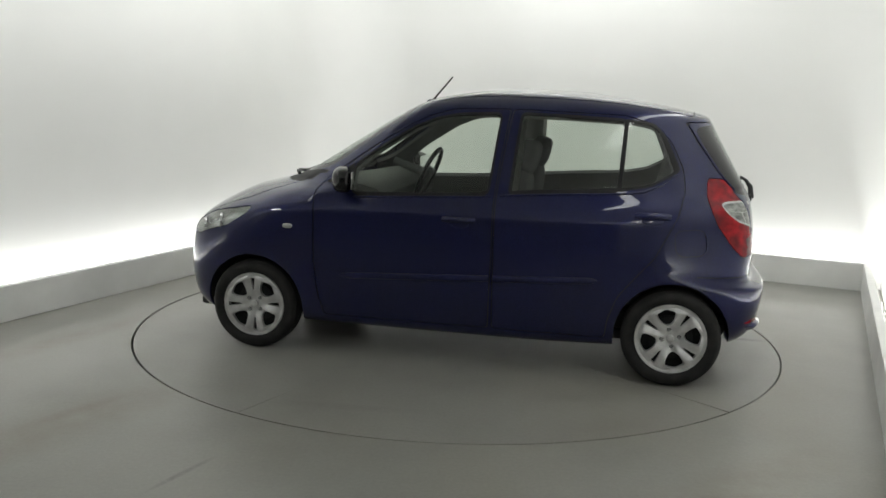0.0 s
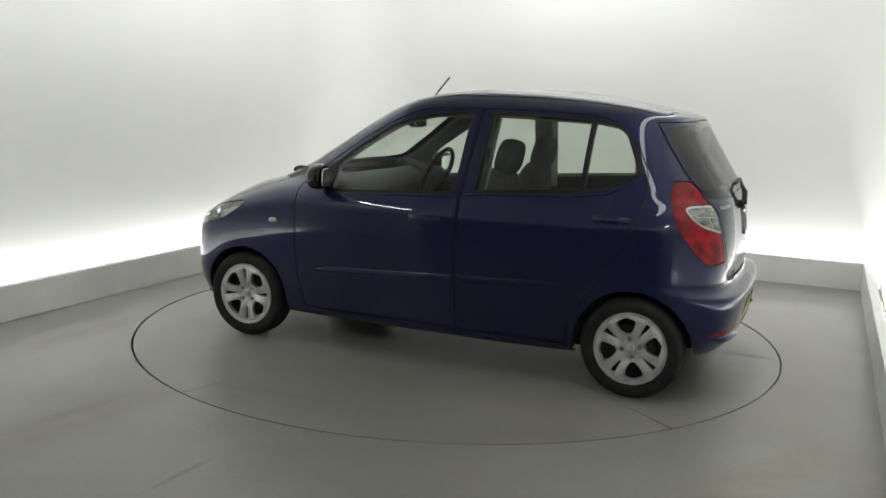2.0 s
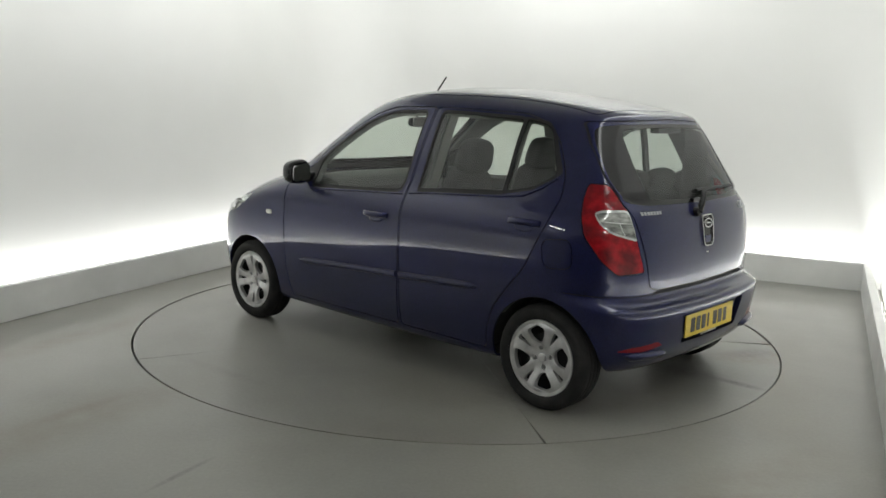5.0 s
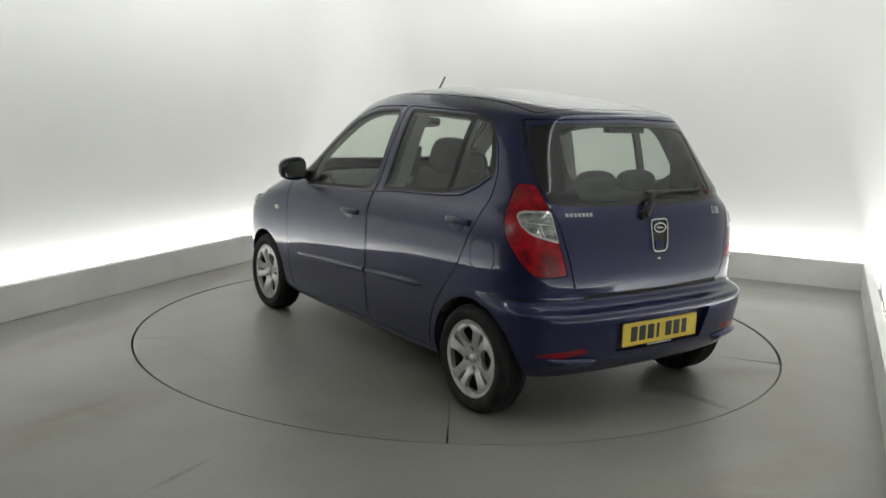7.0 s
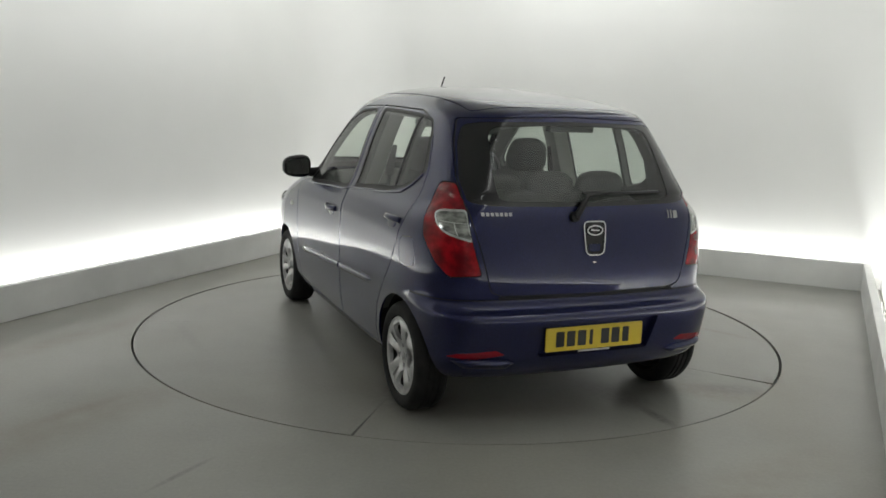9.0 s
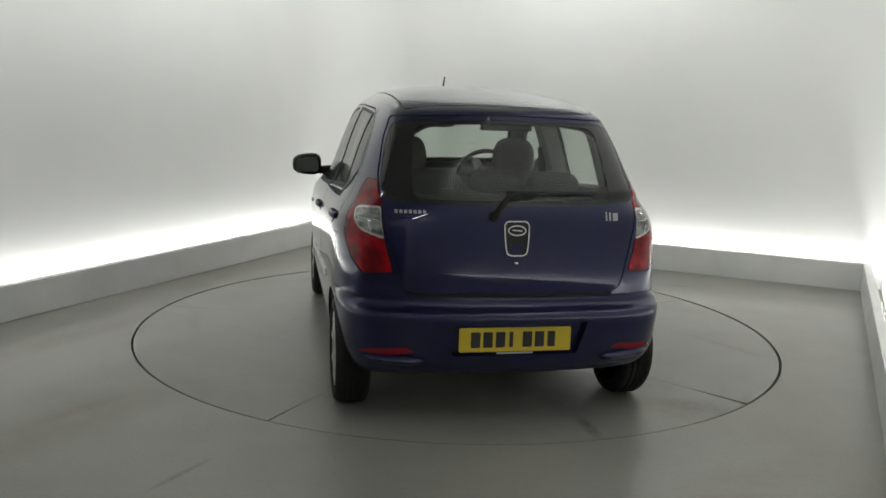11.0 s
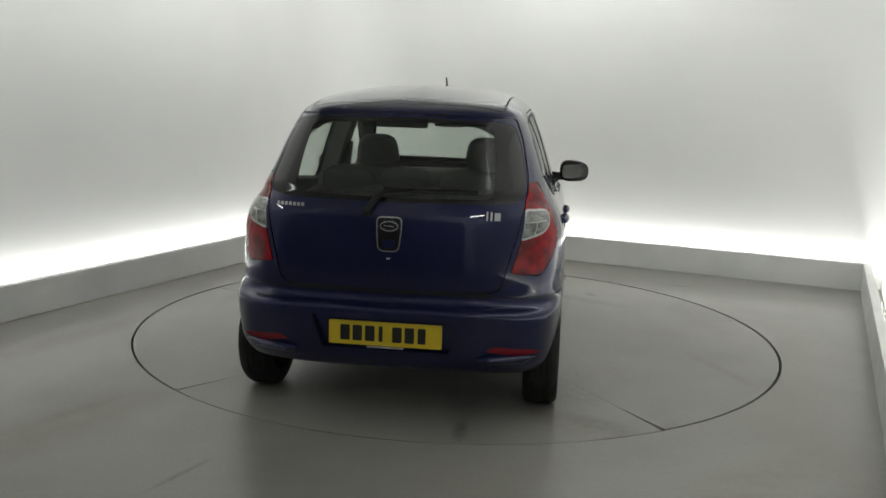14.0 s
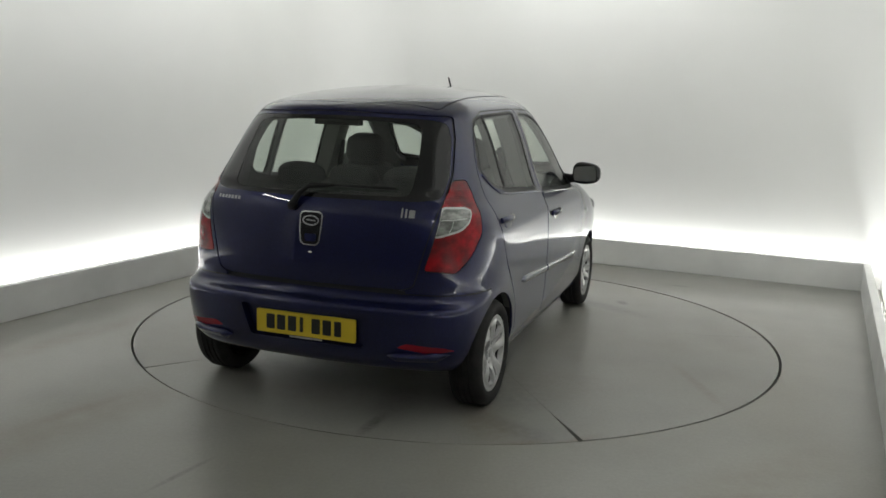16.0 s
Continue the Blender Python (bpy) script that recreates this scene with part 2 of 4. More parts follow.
def build_turntable():
    tt = tagged(new("turntable"), "round grey floor turntable in five sectors with scuffed paint", "turntable")
    seams = [radians(143.2 + 72 * k) for k in range(5)]
    wide = {radians(215.2): (.013, .0010), radians(143.2): (.006, .0008)}      # two joints have opened

    def opening(a):
        return next((w for b, w in wide.items() if abs(a - b) < .01 or abs(a - b - 2 * math.pi) < .01), (.0022, .0002))
    for k in range(5):
        a0, a1 = seams[k], seams[k] + radians(72)
        r_out = DISC_R + (.003 if k == 0 else -.003 if k == 1 else 0.0)       # one sector fits tightly, the next one loosely
        bm = bmesh.new()
        n = 36
        top = []
        for i in range(n + 1):
            a = a0 + (a1 - a0) * i / n
            top.append(Vector((r_out * math.cos(a), r_out * math.sin(a), 0)))
        for end, a, sgn in ((0, a0, 1), (n, a1, -1)):     # joints open towards the rim
            side = Vector((-math.sin(a), math.cos(a), 0)) * sgn
            top[end] += side * opening(a)[0]
        inner = [Vector((1.70 * math.cos(a), 1.70 * math.sin(a), 0)) + Vector((-math.sin(a), math.cos(a), 0)) * s * opening(a)[1] for a, s in ((a1, -1), (a0, 1))]
        hub = [Vector((.25 * math.cos(a), .25 * math.sin(a), 0)) + Vector((-math.sin(a), math.cos(a), 0)) * s * .0001 for a, s in ((a1, -1), ((a0 + a1) / 2, 0), (a0, 1))]
        loop = top + [inner[0]] + hub + [inner[1]]
        f = bm.faces.new([bm.verts.new(p) for p in loop])
        ex = bmesh.ops.extrude_face_region(bm, geom=[f])
        for v in (g for g in ex["geom"] if isinstance(g, bmesh.types.BMVert)):
            v.co.z = -.118
        bmesh.ops.recalc_face_normals(bm, faces=bm.faces[:])
        part("sector", bm, M_DISC, tt)
    bm = bmesh.new()
    bmesh.ops.create_cone(bm, cap_ends=True, segments=48, radius1=.2485, radius2=.2485, depth=.118, matrix=pose(0, 0, -.059))
    part("hub_plate", bm, M_DISC, tt)
    return tt


# ---- the car's skin ----
# level: front x,z | rear x,z | half width, side z | corner exponents front, rear | bow of the nose in plan
LEVELS = (
    (1.64, .185, -1.52, .235, .69, .17, 11., 7., 0.2),
    (1.73, .215, -1.615, .25, .75, .2, 11.5, 8., 0.22),
    (1.78, .3, -1.672, .33, .78, .29, 11.5, 8.5, 0.22),
    (1.8, .42, -1.695, .44, .793, .4, 11.5, 8.5, 0.22),
    (1.8, .5, -1.704, .52, .797, .48, 11.5, 8.5, 0.22),
    (1.795, .56, -1.694, .548, .799, .55, 11.5, 8.5, 0.22),
    (1.79, .6, -1.652, .562, .8, .6, 11.5, 8.5, 0.22),
    (1.78, .65, -1.628, .59, .8, .65, 11.5, 8., 0.22),
    (1.75, .71, -1.634, .69, .799, .73, 11.5, 7.6, 0.22),
    (1.7, .77, -1.628, .8, .795, .81, 10.5, 7.6, 0.27),
    (1.575, .845, -1.617, .89, .791, .864, 8., 7.6, 0.28),
    (1.4, .925, -1.602, .97, .765, .936, 6., 7.6, 0.26),
    (1.18, .98, -1.58, 1.03, .738, .985, 4.8, 6.6, 0.12),
    (1.01, 1.04, -1.545, 1.09, .71, 1.045, 4.6, 6.6, 0.0),
    (.845, 1.14, -1.495, 1.175, .677, 1.145, 4.9, 6.4, 0.0),
    (.685, 1.24, -1.443, 1.265, .646, 1.245, 5., 6.2, 0.0),
    (.535, 1.335, -1.398, 1.345, .611, 1.34, 5., 6., 0.0),
    (.4, 1.415, -1.362, 1.405, .574, 1.42, 4.8, 5.8, 0.0),
    (.31, 1.462, -1.342, 1.43, .534, 1.47, 4.4, 5.4, 0.0),
    (.2, 1.5, -1.28, 1.452, .455, 1.516, 3.8, 5.2, 0.0),
    (.06, 1.526, -1.12, 1.486, .32, 1.544, 3.6, 4.6, 0.0),
    (-.08, 1.546, -.9, 1.522, .16, 1.559, 3.4, 4.2, 0.0),
    (-.2, 1.56, -.65, 1.553, 0.0, 1.565, 3., 3., 0.0),
)
XM, BOW = -.25, .066


def spline(v, s):
    """Catmull-Rom through the rows of v at the parameters s."""
    n = len(v); i = np.clip(np.floor(s).astype(int), 0, n - 2); t = (s - i)[:, None]
    a, b, c, d = v[np.maximum(i - 1, 0)], v[i], v[i + 1], v[np.minimum(i + 2, n - 1)]
    return .5 * (2 * b + (c - a) * t + (2 * a - 5 * b + 4 * c - d) * t ** 2 + (3 * b - a - 3 * c + d) * t ** 3)


def body_grid(sub=3, nu=72):
    """Half of the body's skin, left side: rings from sill to roof, from the nose round to the tail."""
    lv = np.array(LEVELS); s = np.linspace(0, len(lv) - 1, (len(lv) - 1) * sub + 1)
    rows = spline(lv, s)
    G = np.empty((len(s), 2 * nu + 1, 3))
    for k, (xf, zf, xr, zr, w, zs, nf, nr, nose) in enumerate(rows):
        w = max(w, 0.)
        xc = min(XM, xf - .03); xc = max(xc, xr + .03)
        for j in range(2 * nu + 1):
            front = j <= nu
            a, n, ze, xe = (xf - xc, nf, zf, xf) if front else (xc - xr, nr, zr, xr)
            q = 1 - j / nu if front else j / nu - 1      # 1 at the end, 0 amidships
            ang = (1-q) * np.pi / 2
            c, sn = np.cos(ang), np.sin(ang)
            m = (c ** n + sn ** n) ** (-1 / n)
            dx, y = a * c * m, w * sn * m
            x = xc + dx if front else xc - dx
            r = dx / a
            z = zs + (ze - zs) * r ** 2.2
            if front:      # nose and tail are bowed in plan
                x -= nose * (y / max(w, .05)) ** 2 * r ** 3
            else:
                x += BOW * (.6 if zs > 1.02 else 1) * (y / max(w, .05)) ** 2 * r ** 3
            G[k, j] = x, y, z
    return G


from mathutils.bvhtree import BVHTree
from mathutils.interpolate import poly_3d_calc


# ---- car materials ----
M_PAINT = material("blue_metallic_paint", (.008, .009, .05), .36, .48, Coat_Weight=1.0, Coat_Roughness=.02, Coat_IOR=1.46, Specular_IOR_Level=.12)
_n, _l, _b = nodes_of(M_PAINT)
_l.new(ramp(M_PAINT, add_noise(M_PAINT, 260, 2), [(.35, (.0056, .0073, .035)), (.7, (.0125, .0160, .077))]), _b.inputs["Base Color"])
_l.new(ramp(M_PAINT, add_noise(M_PAINT, 5, 5), [(.3, grey(.010)), (.75, grey(.035))]), _b.inputs["Coat Roughness"])
M_BLACK = material("black_plastic", (.006, .006, .0065), .5, Specular_IOR_Level=.3)
bump(M_BLACK, add_noise(M_BLACK, 350, 2), .1, .001)
M_HEADLENS = material("headlamp_lens", (.50, .51, .49), .12, .3, Coat_Weight=1.0)
_n, _l, _b = nodes_of(M_HEADLENS)
_l.new(ramp(M_HEADLENS, add_noise(M_HEADLENS, 16, 2), [(.3, (.36, .37, .35)), (.7, (.62, .63, .61))]), _b.inputs["Base Color"])
M_LETTER = material("dull_silver_lettering", (.36, .36, .37), .35, .6)
M_GLOSSBLACK = material("gloss_black", (.008, .008, .009), .12)
M_SEAM = material("panel_gap", (.004, .004, .006), .7)
M_RUBBER = material("tyre_rubber", (.012, .012, .012), .75, Specular_IOR_Level=.3)
_n, _l, _b = nodes_of(M_RUBBER)
_l.new(ramp(M_RUBBER, add_noise(M_RUBBER, 14, 5), [(.35, grey(.008)), (.75, (.020, .019, .018))]), _b.inputs["Base Color"])
bump(M_RUBBER, add_noise(M_RUBBER, 160, 3), .2, .002)
M_ALLOY = material("silver_wheel", (.7, .7, .7), .30, .6)
_n, _l, _b = nodes_of(M_ALLOY)
_l.new(ramp(M_ALLOY, add_noise(M_ALLOY, 18, 5), [(.3, grey(.42)), (.7, grey(.60))]), _b.inputs["Base Color"])
M_BRAKE = material("brake_steel", (.05, .05, .05), .5, .5)
M_CHROME = material("chrome", (.68, .68, .69), .2, 1.0)
M_RED = material("red_lens", (.34, .008, .010), .09, 0, Specular_IOR_Level=.4)
_n, _l, _b = nodes_of(M_RED)
_l.new(ramp(M_RED, add_noise(M_RED, 15, 3), [(.35, (.12, .001, .005)), (.55, (.25, .003, .008)), (.7, (.40, .005, .012))]), _b.inputs["Base Color"])
bump(M_RED, add_noise(M_RED, 60, 1, (.2, .2, 3)), .25, .004)
M_CLEAR = material("clear_lens", (.55, .56, .53), .14, .35, Coat_Weight=1.0)
_n, _l, _b = nodes_of(M_CLEAR)
_l.new(ramp(M_CLEAR, add_noise(M_CLEAR, 22, 2, (1, 1, 2)), [(.35, (.10, .103, .095)), (.7, (.34, .35, .325))]), _b.inputs["Base Color"])
M_REFLECTOR = material("red_reflector", (.20, .004, .012), .25)
M_YELLOW = material("yellow_plate", (.62, .46, .025), .4)
M_CHARS = material("black_characters", (.01, .01, .01), .5)
M_FABRIC = material("dark_seat_fabric", (.028, .029, .029), .9)
_n, _l, _b = nodes_of(M_FABRIC)
_l.new(ramp(M_FABRIC, add_noise(M_FABRIC, 30, 3), [(.35, grey(.075)), (.7, grey(.110))]), _b.inputs["Base Color"])
M_TRIM = material("grey_cabin_trim", (.095, .098, .094), .7)
M_PILLAR = material("pale_pillar_lining", (.30, .30, .28), .8)
bump(M_PILLAR, add_noise(M_PILLAR, 240, 2), .1, .001)
bump(M_TRIM, add_noise(M_TRIM, 220, 2), .15, .001)
M_HEADLINER = material("pale_headliner", (.22, .22, .20), .9)
bump(M_HEADLINER, add_noise(M_HEADLINER, 260, 2), .1, .001)
M_MIRROR = material("mirror_glass", (.85, .85, .85), .02, 1.0)
M_UNDER = material("underbody", (.012, .012, .012), .85)


def glass_material(name, tint):
    m = bpy.data.materials.new(name)
    m.use_nodes = True
    n, l = m.node_tree.nodes, m.node_tree.links
    n.remove(n["Principled BSDF"])
    tr, gl, lw, mx = n.new("ShaderNodeBsdfTransparent"), n.new("ShaderNodeBsdfGlossy"), n.new("ShaderNodeLayerWeight"), n.new("ShaderNodeMixShader")
    po, ma = n.new("ShaderNodeMath"), n.new("ShaderNodeMath")
    tr.inputs[0].default_value = (*tint, 1)
    gl.inputs["Roughness"].default_value = .11
    lw.inputs["Blend"].default_value = .5
    po.operation, ma.operation = "POWER", "MULTIPLY_ADD"
    po.inputs[1].default_value, ma.inputs[1].default_value, ma.inputs[2].default_value = 5.0, .9, .06
    l.new(lw.outputs["Facing"], po.inputs[0])
    l.new(po.outputs[0], ma.inputs[0])
    l.new(ma.outputs[0], mx.inputs[0])
    l.new(tr.outputs[0], mx.inputs[1])
    l.new(gl.outputs[0], mx.inputs[2])
    l.new(mx.outputs[0], n["Material Output"].inputs[0])
    return m


M_GLASS = glass_material("tinted_side_glass", (.82, .87, .82))
M_LENS = glass_material("clear_lamp_cover", (.93, .95, .94))
M_REARGLASS = glass_material("tinted_rear_glass", (.70, .75, .71))


# ---- shaping helpers ----
def fillet(pts, r, n=4):
    """The closed outline with each corner rounded."""
    out, k = [], len(pts)
    P = [Vector(p) for p in pts]
    for i in range(k):
        a, b, c = P[i - 1], P[i], P[(i + 1) % k]
        ra, rc = min(r, .42 * (a - b).length), min(r, .42 * (c - b).length)
        p0, p2 = b + (a - b).normalized() * ra, b + (c - b).normalized() * rc
        for j in range(n + 1):
            t = j / n
            out.append(p0 * (1 - t) ** 2 + b * 2 * t * (1 - t) + p2 * t * t)
    return out


def offset(pts, d):
    """The closed outline grown (d > 0) or shrunk by d."""
    P = [Vector(p) for p in pts]
    area = sum(P[i - 1].x * P[i].y - P[i].x * P[i - 1].y for i in range(len(P)))
    s, out = (1 if area > 0 else -1), []
    for i in range(len(P)):
        a, b = (P[i] - P[i - 1]), (P[(i + 1) % len(P)] - P[i])
        if a.length < 1e-7 or b.length < 1e-7:
            out.append(P[i].copy())
            continue
        na, nb = Vector((a.y, -a.x)).normalized() * s, Vector((b.y, -b.x)).normalized() * s
        m = na + nb
        m = m.normalized() if m.length > 1e-6 else na
        out.append(P[i] + m * d / max(.45, m.dot(na)))
    return out


def inside(q, poly):
    x, y, c = q[0], q[1], False
    for i in range(len(poly)):
        a, b = poly[i - 1], poly[i]
        if (a[1] > y) != (b[1] > y) and x < (b[0] - a[0]) * (y - a[1]) / (b[1] - a[1]) + a[0]:
            c = not c
    return c


SIDE, REAR, TOP = (Vector((1, 0, 0)), Vector((0, 0, 1))), (Vector((0, 1, 0)), Vector((0, 0, 1))), (Vector((1, 0, 0)), Vector((0, 1, 0)))
TAILCORNER, NOSECORNER = (Vector((1, 1, 0)), Vector((0, 0, 1))), (Vector((1, -1, 0)), Vector((0, 0, 1)))


def cut(bm, proj, poly, where):
    """Split the faces for which where(centre) holds along the outline, looked at along proj."""
    A, B = proj
    look_along = A.cross(B)
    faces = [f for f in bm.faces if where(f.calc_center_median())]
    lo = [min(p[i] for p in poly) - .002 for i in (0, 1)]
    hi = [max(p[i] for p in poly) + .002 for i in (0, 1)]

    def span(f):
        u, v = [A.dot(w.co) for w in f.verts], [B.dot(w.co) for w in f.verts]
        return min(u), max(u), min(v), max(v)
    live = {}
    for f in faces:
        s = span(f)
        if s[1] >= lo[0] and s[0] <= hi[0] and s[3] >= lo[1] and s[2] <= hi[1]:
            live[f] = s
    basis = Matrix((A, B, look_along)).inverted()
    for i in range(len(poly)):
        a, b = Vector(poly[i - 1]), Vector(poly[i])
        if (b - a).length < 1e-5:
            continue
        x0, x1, y0, y1 = min(a.x, b.x) - 1e-4, max(a.x, b.x) + 1e-4, min(a.y, b.y) - 1e-4, max(a.y, b.y) + 1e-4
        hit = [f for f, s in live.items() if s[1] >= x0 and s[0] <= x1 and s[3] >= y0 and s[2] <= y1]
        if not hit:
            continue
        d = (b - a).normalized()
        co = basis @ Vector((a.x, a.y, 0))
        no = (A * -d.y + B * d.x).normalized()
        geom = list({*hit, *(e for f in hit for e in f.edges), *(v for f in hit for v in f.verts)})
        for f in hit:
            del live[f]
        r = bmesh.ops.bisect_plane(bm, geom=geom, dist=1e-5, plane_co=co, plane_no=no)
        for g in r["geom"]:
            if isinstance(g, bmesh.types.BMFace) and g.is_valid and g not in live:
                live[g] = span(g)


# outlines of the left side, in metres from the middle of the wheelbase
WIN_F = fillet([(.610, 1.092), (.50, 1.180), (.391, 1.252), (.264, 1.330), (.150, 1.375), (.020, 1.402), (-.205, 1.412), (-.164, .990), (.16, .971), (.60, .956)], .03)
WIN_R = fillet([(-.330, 1.413), (-.56, 1.408), (-.878, 1.396), (-.862, 1.044), (-.555, 1.026), (-.295, 1.004)], .018)
WIN_Q = fillet([(-.900, 1.398), (-1.022, 1.378), (-1.068, 1.342), (-1.108, 1.250), (-1.152, 1.142), (-1.035, 1.076), (-.884, 1.044)], .02)
CORNER_TRIM = [(.775, 1.000), (.622, 1.112), (.604, .962)]
DOOR_F = fillet([(.832, .95), (.820, .84), (.816, .58), (.800, .40), (.760, .235), (-.206, .235), (-.214, .66), (-.211, .98), (-.226, 1.15), (-.264, 1.445), (.06, 1.436), (.20, 1.395),
                 (.32, 1.335), (.44, 1.262), (.64, 1.125), (.785, 1.010)], .03)
DOOR_R = fillet([(-.222, .235), (-.218, .66), (-.216, .98), (-.232, 1.15), (-.272, 1.445), (-.88, 1.430), (-1.04, 1.385), (-1.135, 1.290), (-1.200, 1.158), (-1.216, 1.043), (-1.185, .912),
                 (-1.08, .69), (-.99, .585), (-.90, .47), (-.855, .34), (-.845, .235)], .03)
FLAP = fillet([(-1.165, .845), (-1.325, .862), (-1.345, .72), (-1.185, .705)], .05)
TAIL = fillet([(-.675, 1.118), (-.80, 1.116), (-.925, .99), (-1.045, .716), (-.845, .706), (-.735, .770), (-.625, .880), (-.610, .961), (-.640, 1.055)], .025)
TAIL_CLEAR = fillet([(-.690, .985), (-.740, 1.000), (-.915, 1.004), (-.985, .862), (-.800, .898), (-.725, .935)], .03)
HEAD = fillet([(.455, .805), (.465, .845), (.86, .792), (1.00, .758), (1.06, .715), (1.00, .668), (.87, .650), (.57, .724)], .02)
HATCH = fillet([(-.02, .617), (.455, .622), (.508, .640), (.524, .690), (.545, .780), (.585, .93), (.606, 1.05), (.606, 1.14), (.570, 1.30), (.530, 1.402), (-.02, 1.418)], .02)
HATCH_GLASS = fillet([(-.03, 1.016), (.50, 1.022), (.590, 1.035), (.598, 1.12), (.560, 1.29), (.523, 1.372), (.44, 1.386), (-.03, 1.394)], .03)
WINDSCREEN = fillet([(-.03, 1.035), (.50, 1.042), (.590, 1.065), (.602, 1.11), (.568, 1.25), (.532, 1.35), (.500, 1.415), (.44, 1.437), (-.03, 1.447)], .03)
HOOD = fillet([(1.775, -.02), (1.745, .30), (1.66, .47), (1.50, .585), (1.27, .655), (.95, .605), (.90, .30), (.90, -.02)], .03)
ROOF = fillet([(.30, -.02), (.26, .38), (.20, .475), (-1.22, .475), (-1.25, .44), (-1.275, -.02)], .04)
REFLEX = fillet([(.455, .370), (.50, .393), (.66, .378), (.705, .360), (.60, .350)], .012)
RECESS = fillet([(-.02, .500), (.335, .506), (.292, .350), (-.02, .350)], .012)
ARCH = .302
AXLE_Z, AXLE_X = .262, 1.19


def arch_outline(x, r):
    return [(x + r, -.05)] + [(x + r * math.cos(a), AXLE_Z + r * math.sin(a)) for a in (math.pi * i / 28 for i in range(29))] + [(x - r, -.05)]


def half_skin():
    G = body_grid(3, 56)
    bm = bmesh.new()
    V = [[bm.verts.new(c) for c in row] for row in G]
    for k in range(len(V) - 1):
        for j in range(len(V[0]) - 1):
            bm.faces.new((V[k][j], V[k][j + 1], V[k + 1][j + 1], V[k + 1][j]))
    bmesh.ops.remove_doubles(bm, verts=bm.verts[:], dist=1e-5)
    bmesh.ops.recalc_face_normals(bm, faces=bm.faces[:])
    mid = max(bm.faces, key=lambda f: f.calc_center_median().y)
    if mid.normal.y < 0:
        bmesh.ops.reverse_faces(bm, faces=bm.faces[:])
    bm.normal_update()
    return bm


def classify(c):
    """Which part of the car a face of the skin belongs to, by its centre."""
    x, y, z = c
    s, r = (x, z), (y, z)
    tail, nose = (x + y, z), (x - y, z)
    if y > .42:
        for ax in (AXLE_X, -AXLE_X):
            if inside(s, ARCHES[ax]):
                return None
    if x < -1.15 and y > .3 and inside(tail, TAIL):
        if inside(tail, TAIL_IN):
            return "clear_lens" if inside(tail, TAIL_CLEAR_IN) else "lens_frame" if inside(tail, TAIL_CLEAR) else "red_lens"
        return "seam"
    if x < -1.2:
        if inside(r, HATCH):
            if inside(r, HATCH_GLASS):
                return "rear_glass" if inside(r, HATCH_GLASS_IN) else "glass_border"
            return "tailgate" if inside(r, HATCH_IN) else "seam"
        if z < .604 and x < -1.3:
            if inside(r, RECESS):
                return "plate_recess"
            if inside(r, REFLEX):
                return "reflector"
            return "rear_bumper"
        # the black gap under the tailgate is widened to stand for its lip's shade
        if x < -1.3 and z < (.622 if y < .48 else .610):
            return "seam"
    if x > .9 and y > .2 and inside(nose, HEAD):
        return "headlamp" if inside(nose, HEAD_IN) else "seam"
    if x > .25 and inside(r, WINDSCREEN) and z > 1.0:
        return "windscreen" if inside(r, WINDSCREEN_IN) else "windscreen_border"
    if x > .75 and y < .62 and .985 < z < 1.06:
        return "cowl"
    if x > .9 and z > .73 and inside((x, y), HOOD):
        return "bonnet" if inside((x, y), HOOD_IN) else "seam"
    if x > 1.30 and z < .60:
        return "front_bumper"
    if y > .3:
        for poly, poly_in, name in ((WIN_F, WIN_F_IN, "front_window"), (WIN_R, WIN_R_IN, "rear_window"), (WIN_Q, WIN_Q_IN, "quarter_window")):
            if inside(s, poly):
                return name
            if inside(s, poly_in):
                return "trim_front" if name == "front_window" else "trim_rear"
        if inside(s, CORNER_TRIM):
            return "corner_trim"
        if inside(s, DOOR_F):
            return "front_door" if inside(s, DOOR_F_IN) else "seam"
        if inside(s, DOOR_R):
            return "rear_door" if inside(s, DOOR_R_IN) else "seam"
        if inside(s, FLAP):
            return "fuel_flap" if inside(s, FLAP_IN) else "flap_seam"
    if z > 1.42 and inside((x, y), ROOF):
        return "roof" if inside((x, y), ROOF_IN) else "seam"
    if x > .77 and z < 1.02:
        return "front_wing"
    return "body_shell"


ARCHES = {x: arch_outline(x, ARCH) for x in (AXLE_X, -AXLE_X)}
TAIL_IN, TAIL_CLEAR_IN, HATCH_IN = offset(TAIL, -.005), offset(TAIL_CLEAR, -.009), offset(HATCH, -.006)
HATCH_GLASS_IN = fillet([(-.02, 1.036), (.43, 1.042), (.462, 1.062), (.458, 1.20), (.435, 1.345), (.39, 1.368), (-.02, 1.378)], .04)
HEAD_IN, WINDSCREEN_IN, HOOD_IN = offset(HEAD, -.005), offset(WINDSCREEN, -.03), offset(HOOD, -.006)
WIN_F_IN, WIN_R_IN = offset(WIN_F, .013), offset(WIN_R, .015)     # grown: the black surround, deeper along the sill
for p in WIN_F_IN + WIN_R_IN:
    if p.y < 1.07 and not p.x > .58:
        p.y -= .008
WIN_Q_IN = fillet([(-.880, 1.412), (-1.035, 1.390), (-1.092, 1.338), (-1.145, 1.235), (-1.186, 1.148), (-1.04, 1.060), (-.860, 1.024)], .02)
DOOR_F_IN, DOOR_R_IN, FLAP_IN, ROOF_IN = offset(DOOR_F, -.006), offset(DOOR_R, -.006), offset(FLAP, -.004), offset(ROOF, -.008)


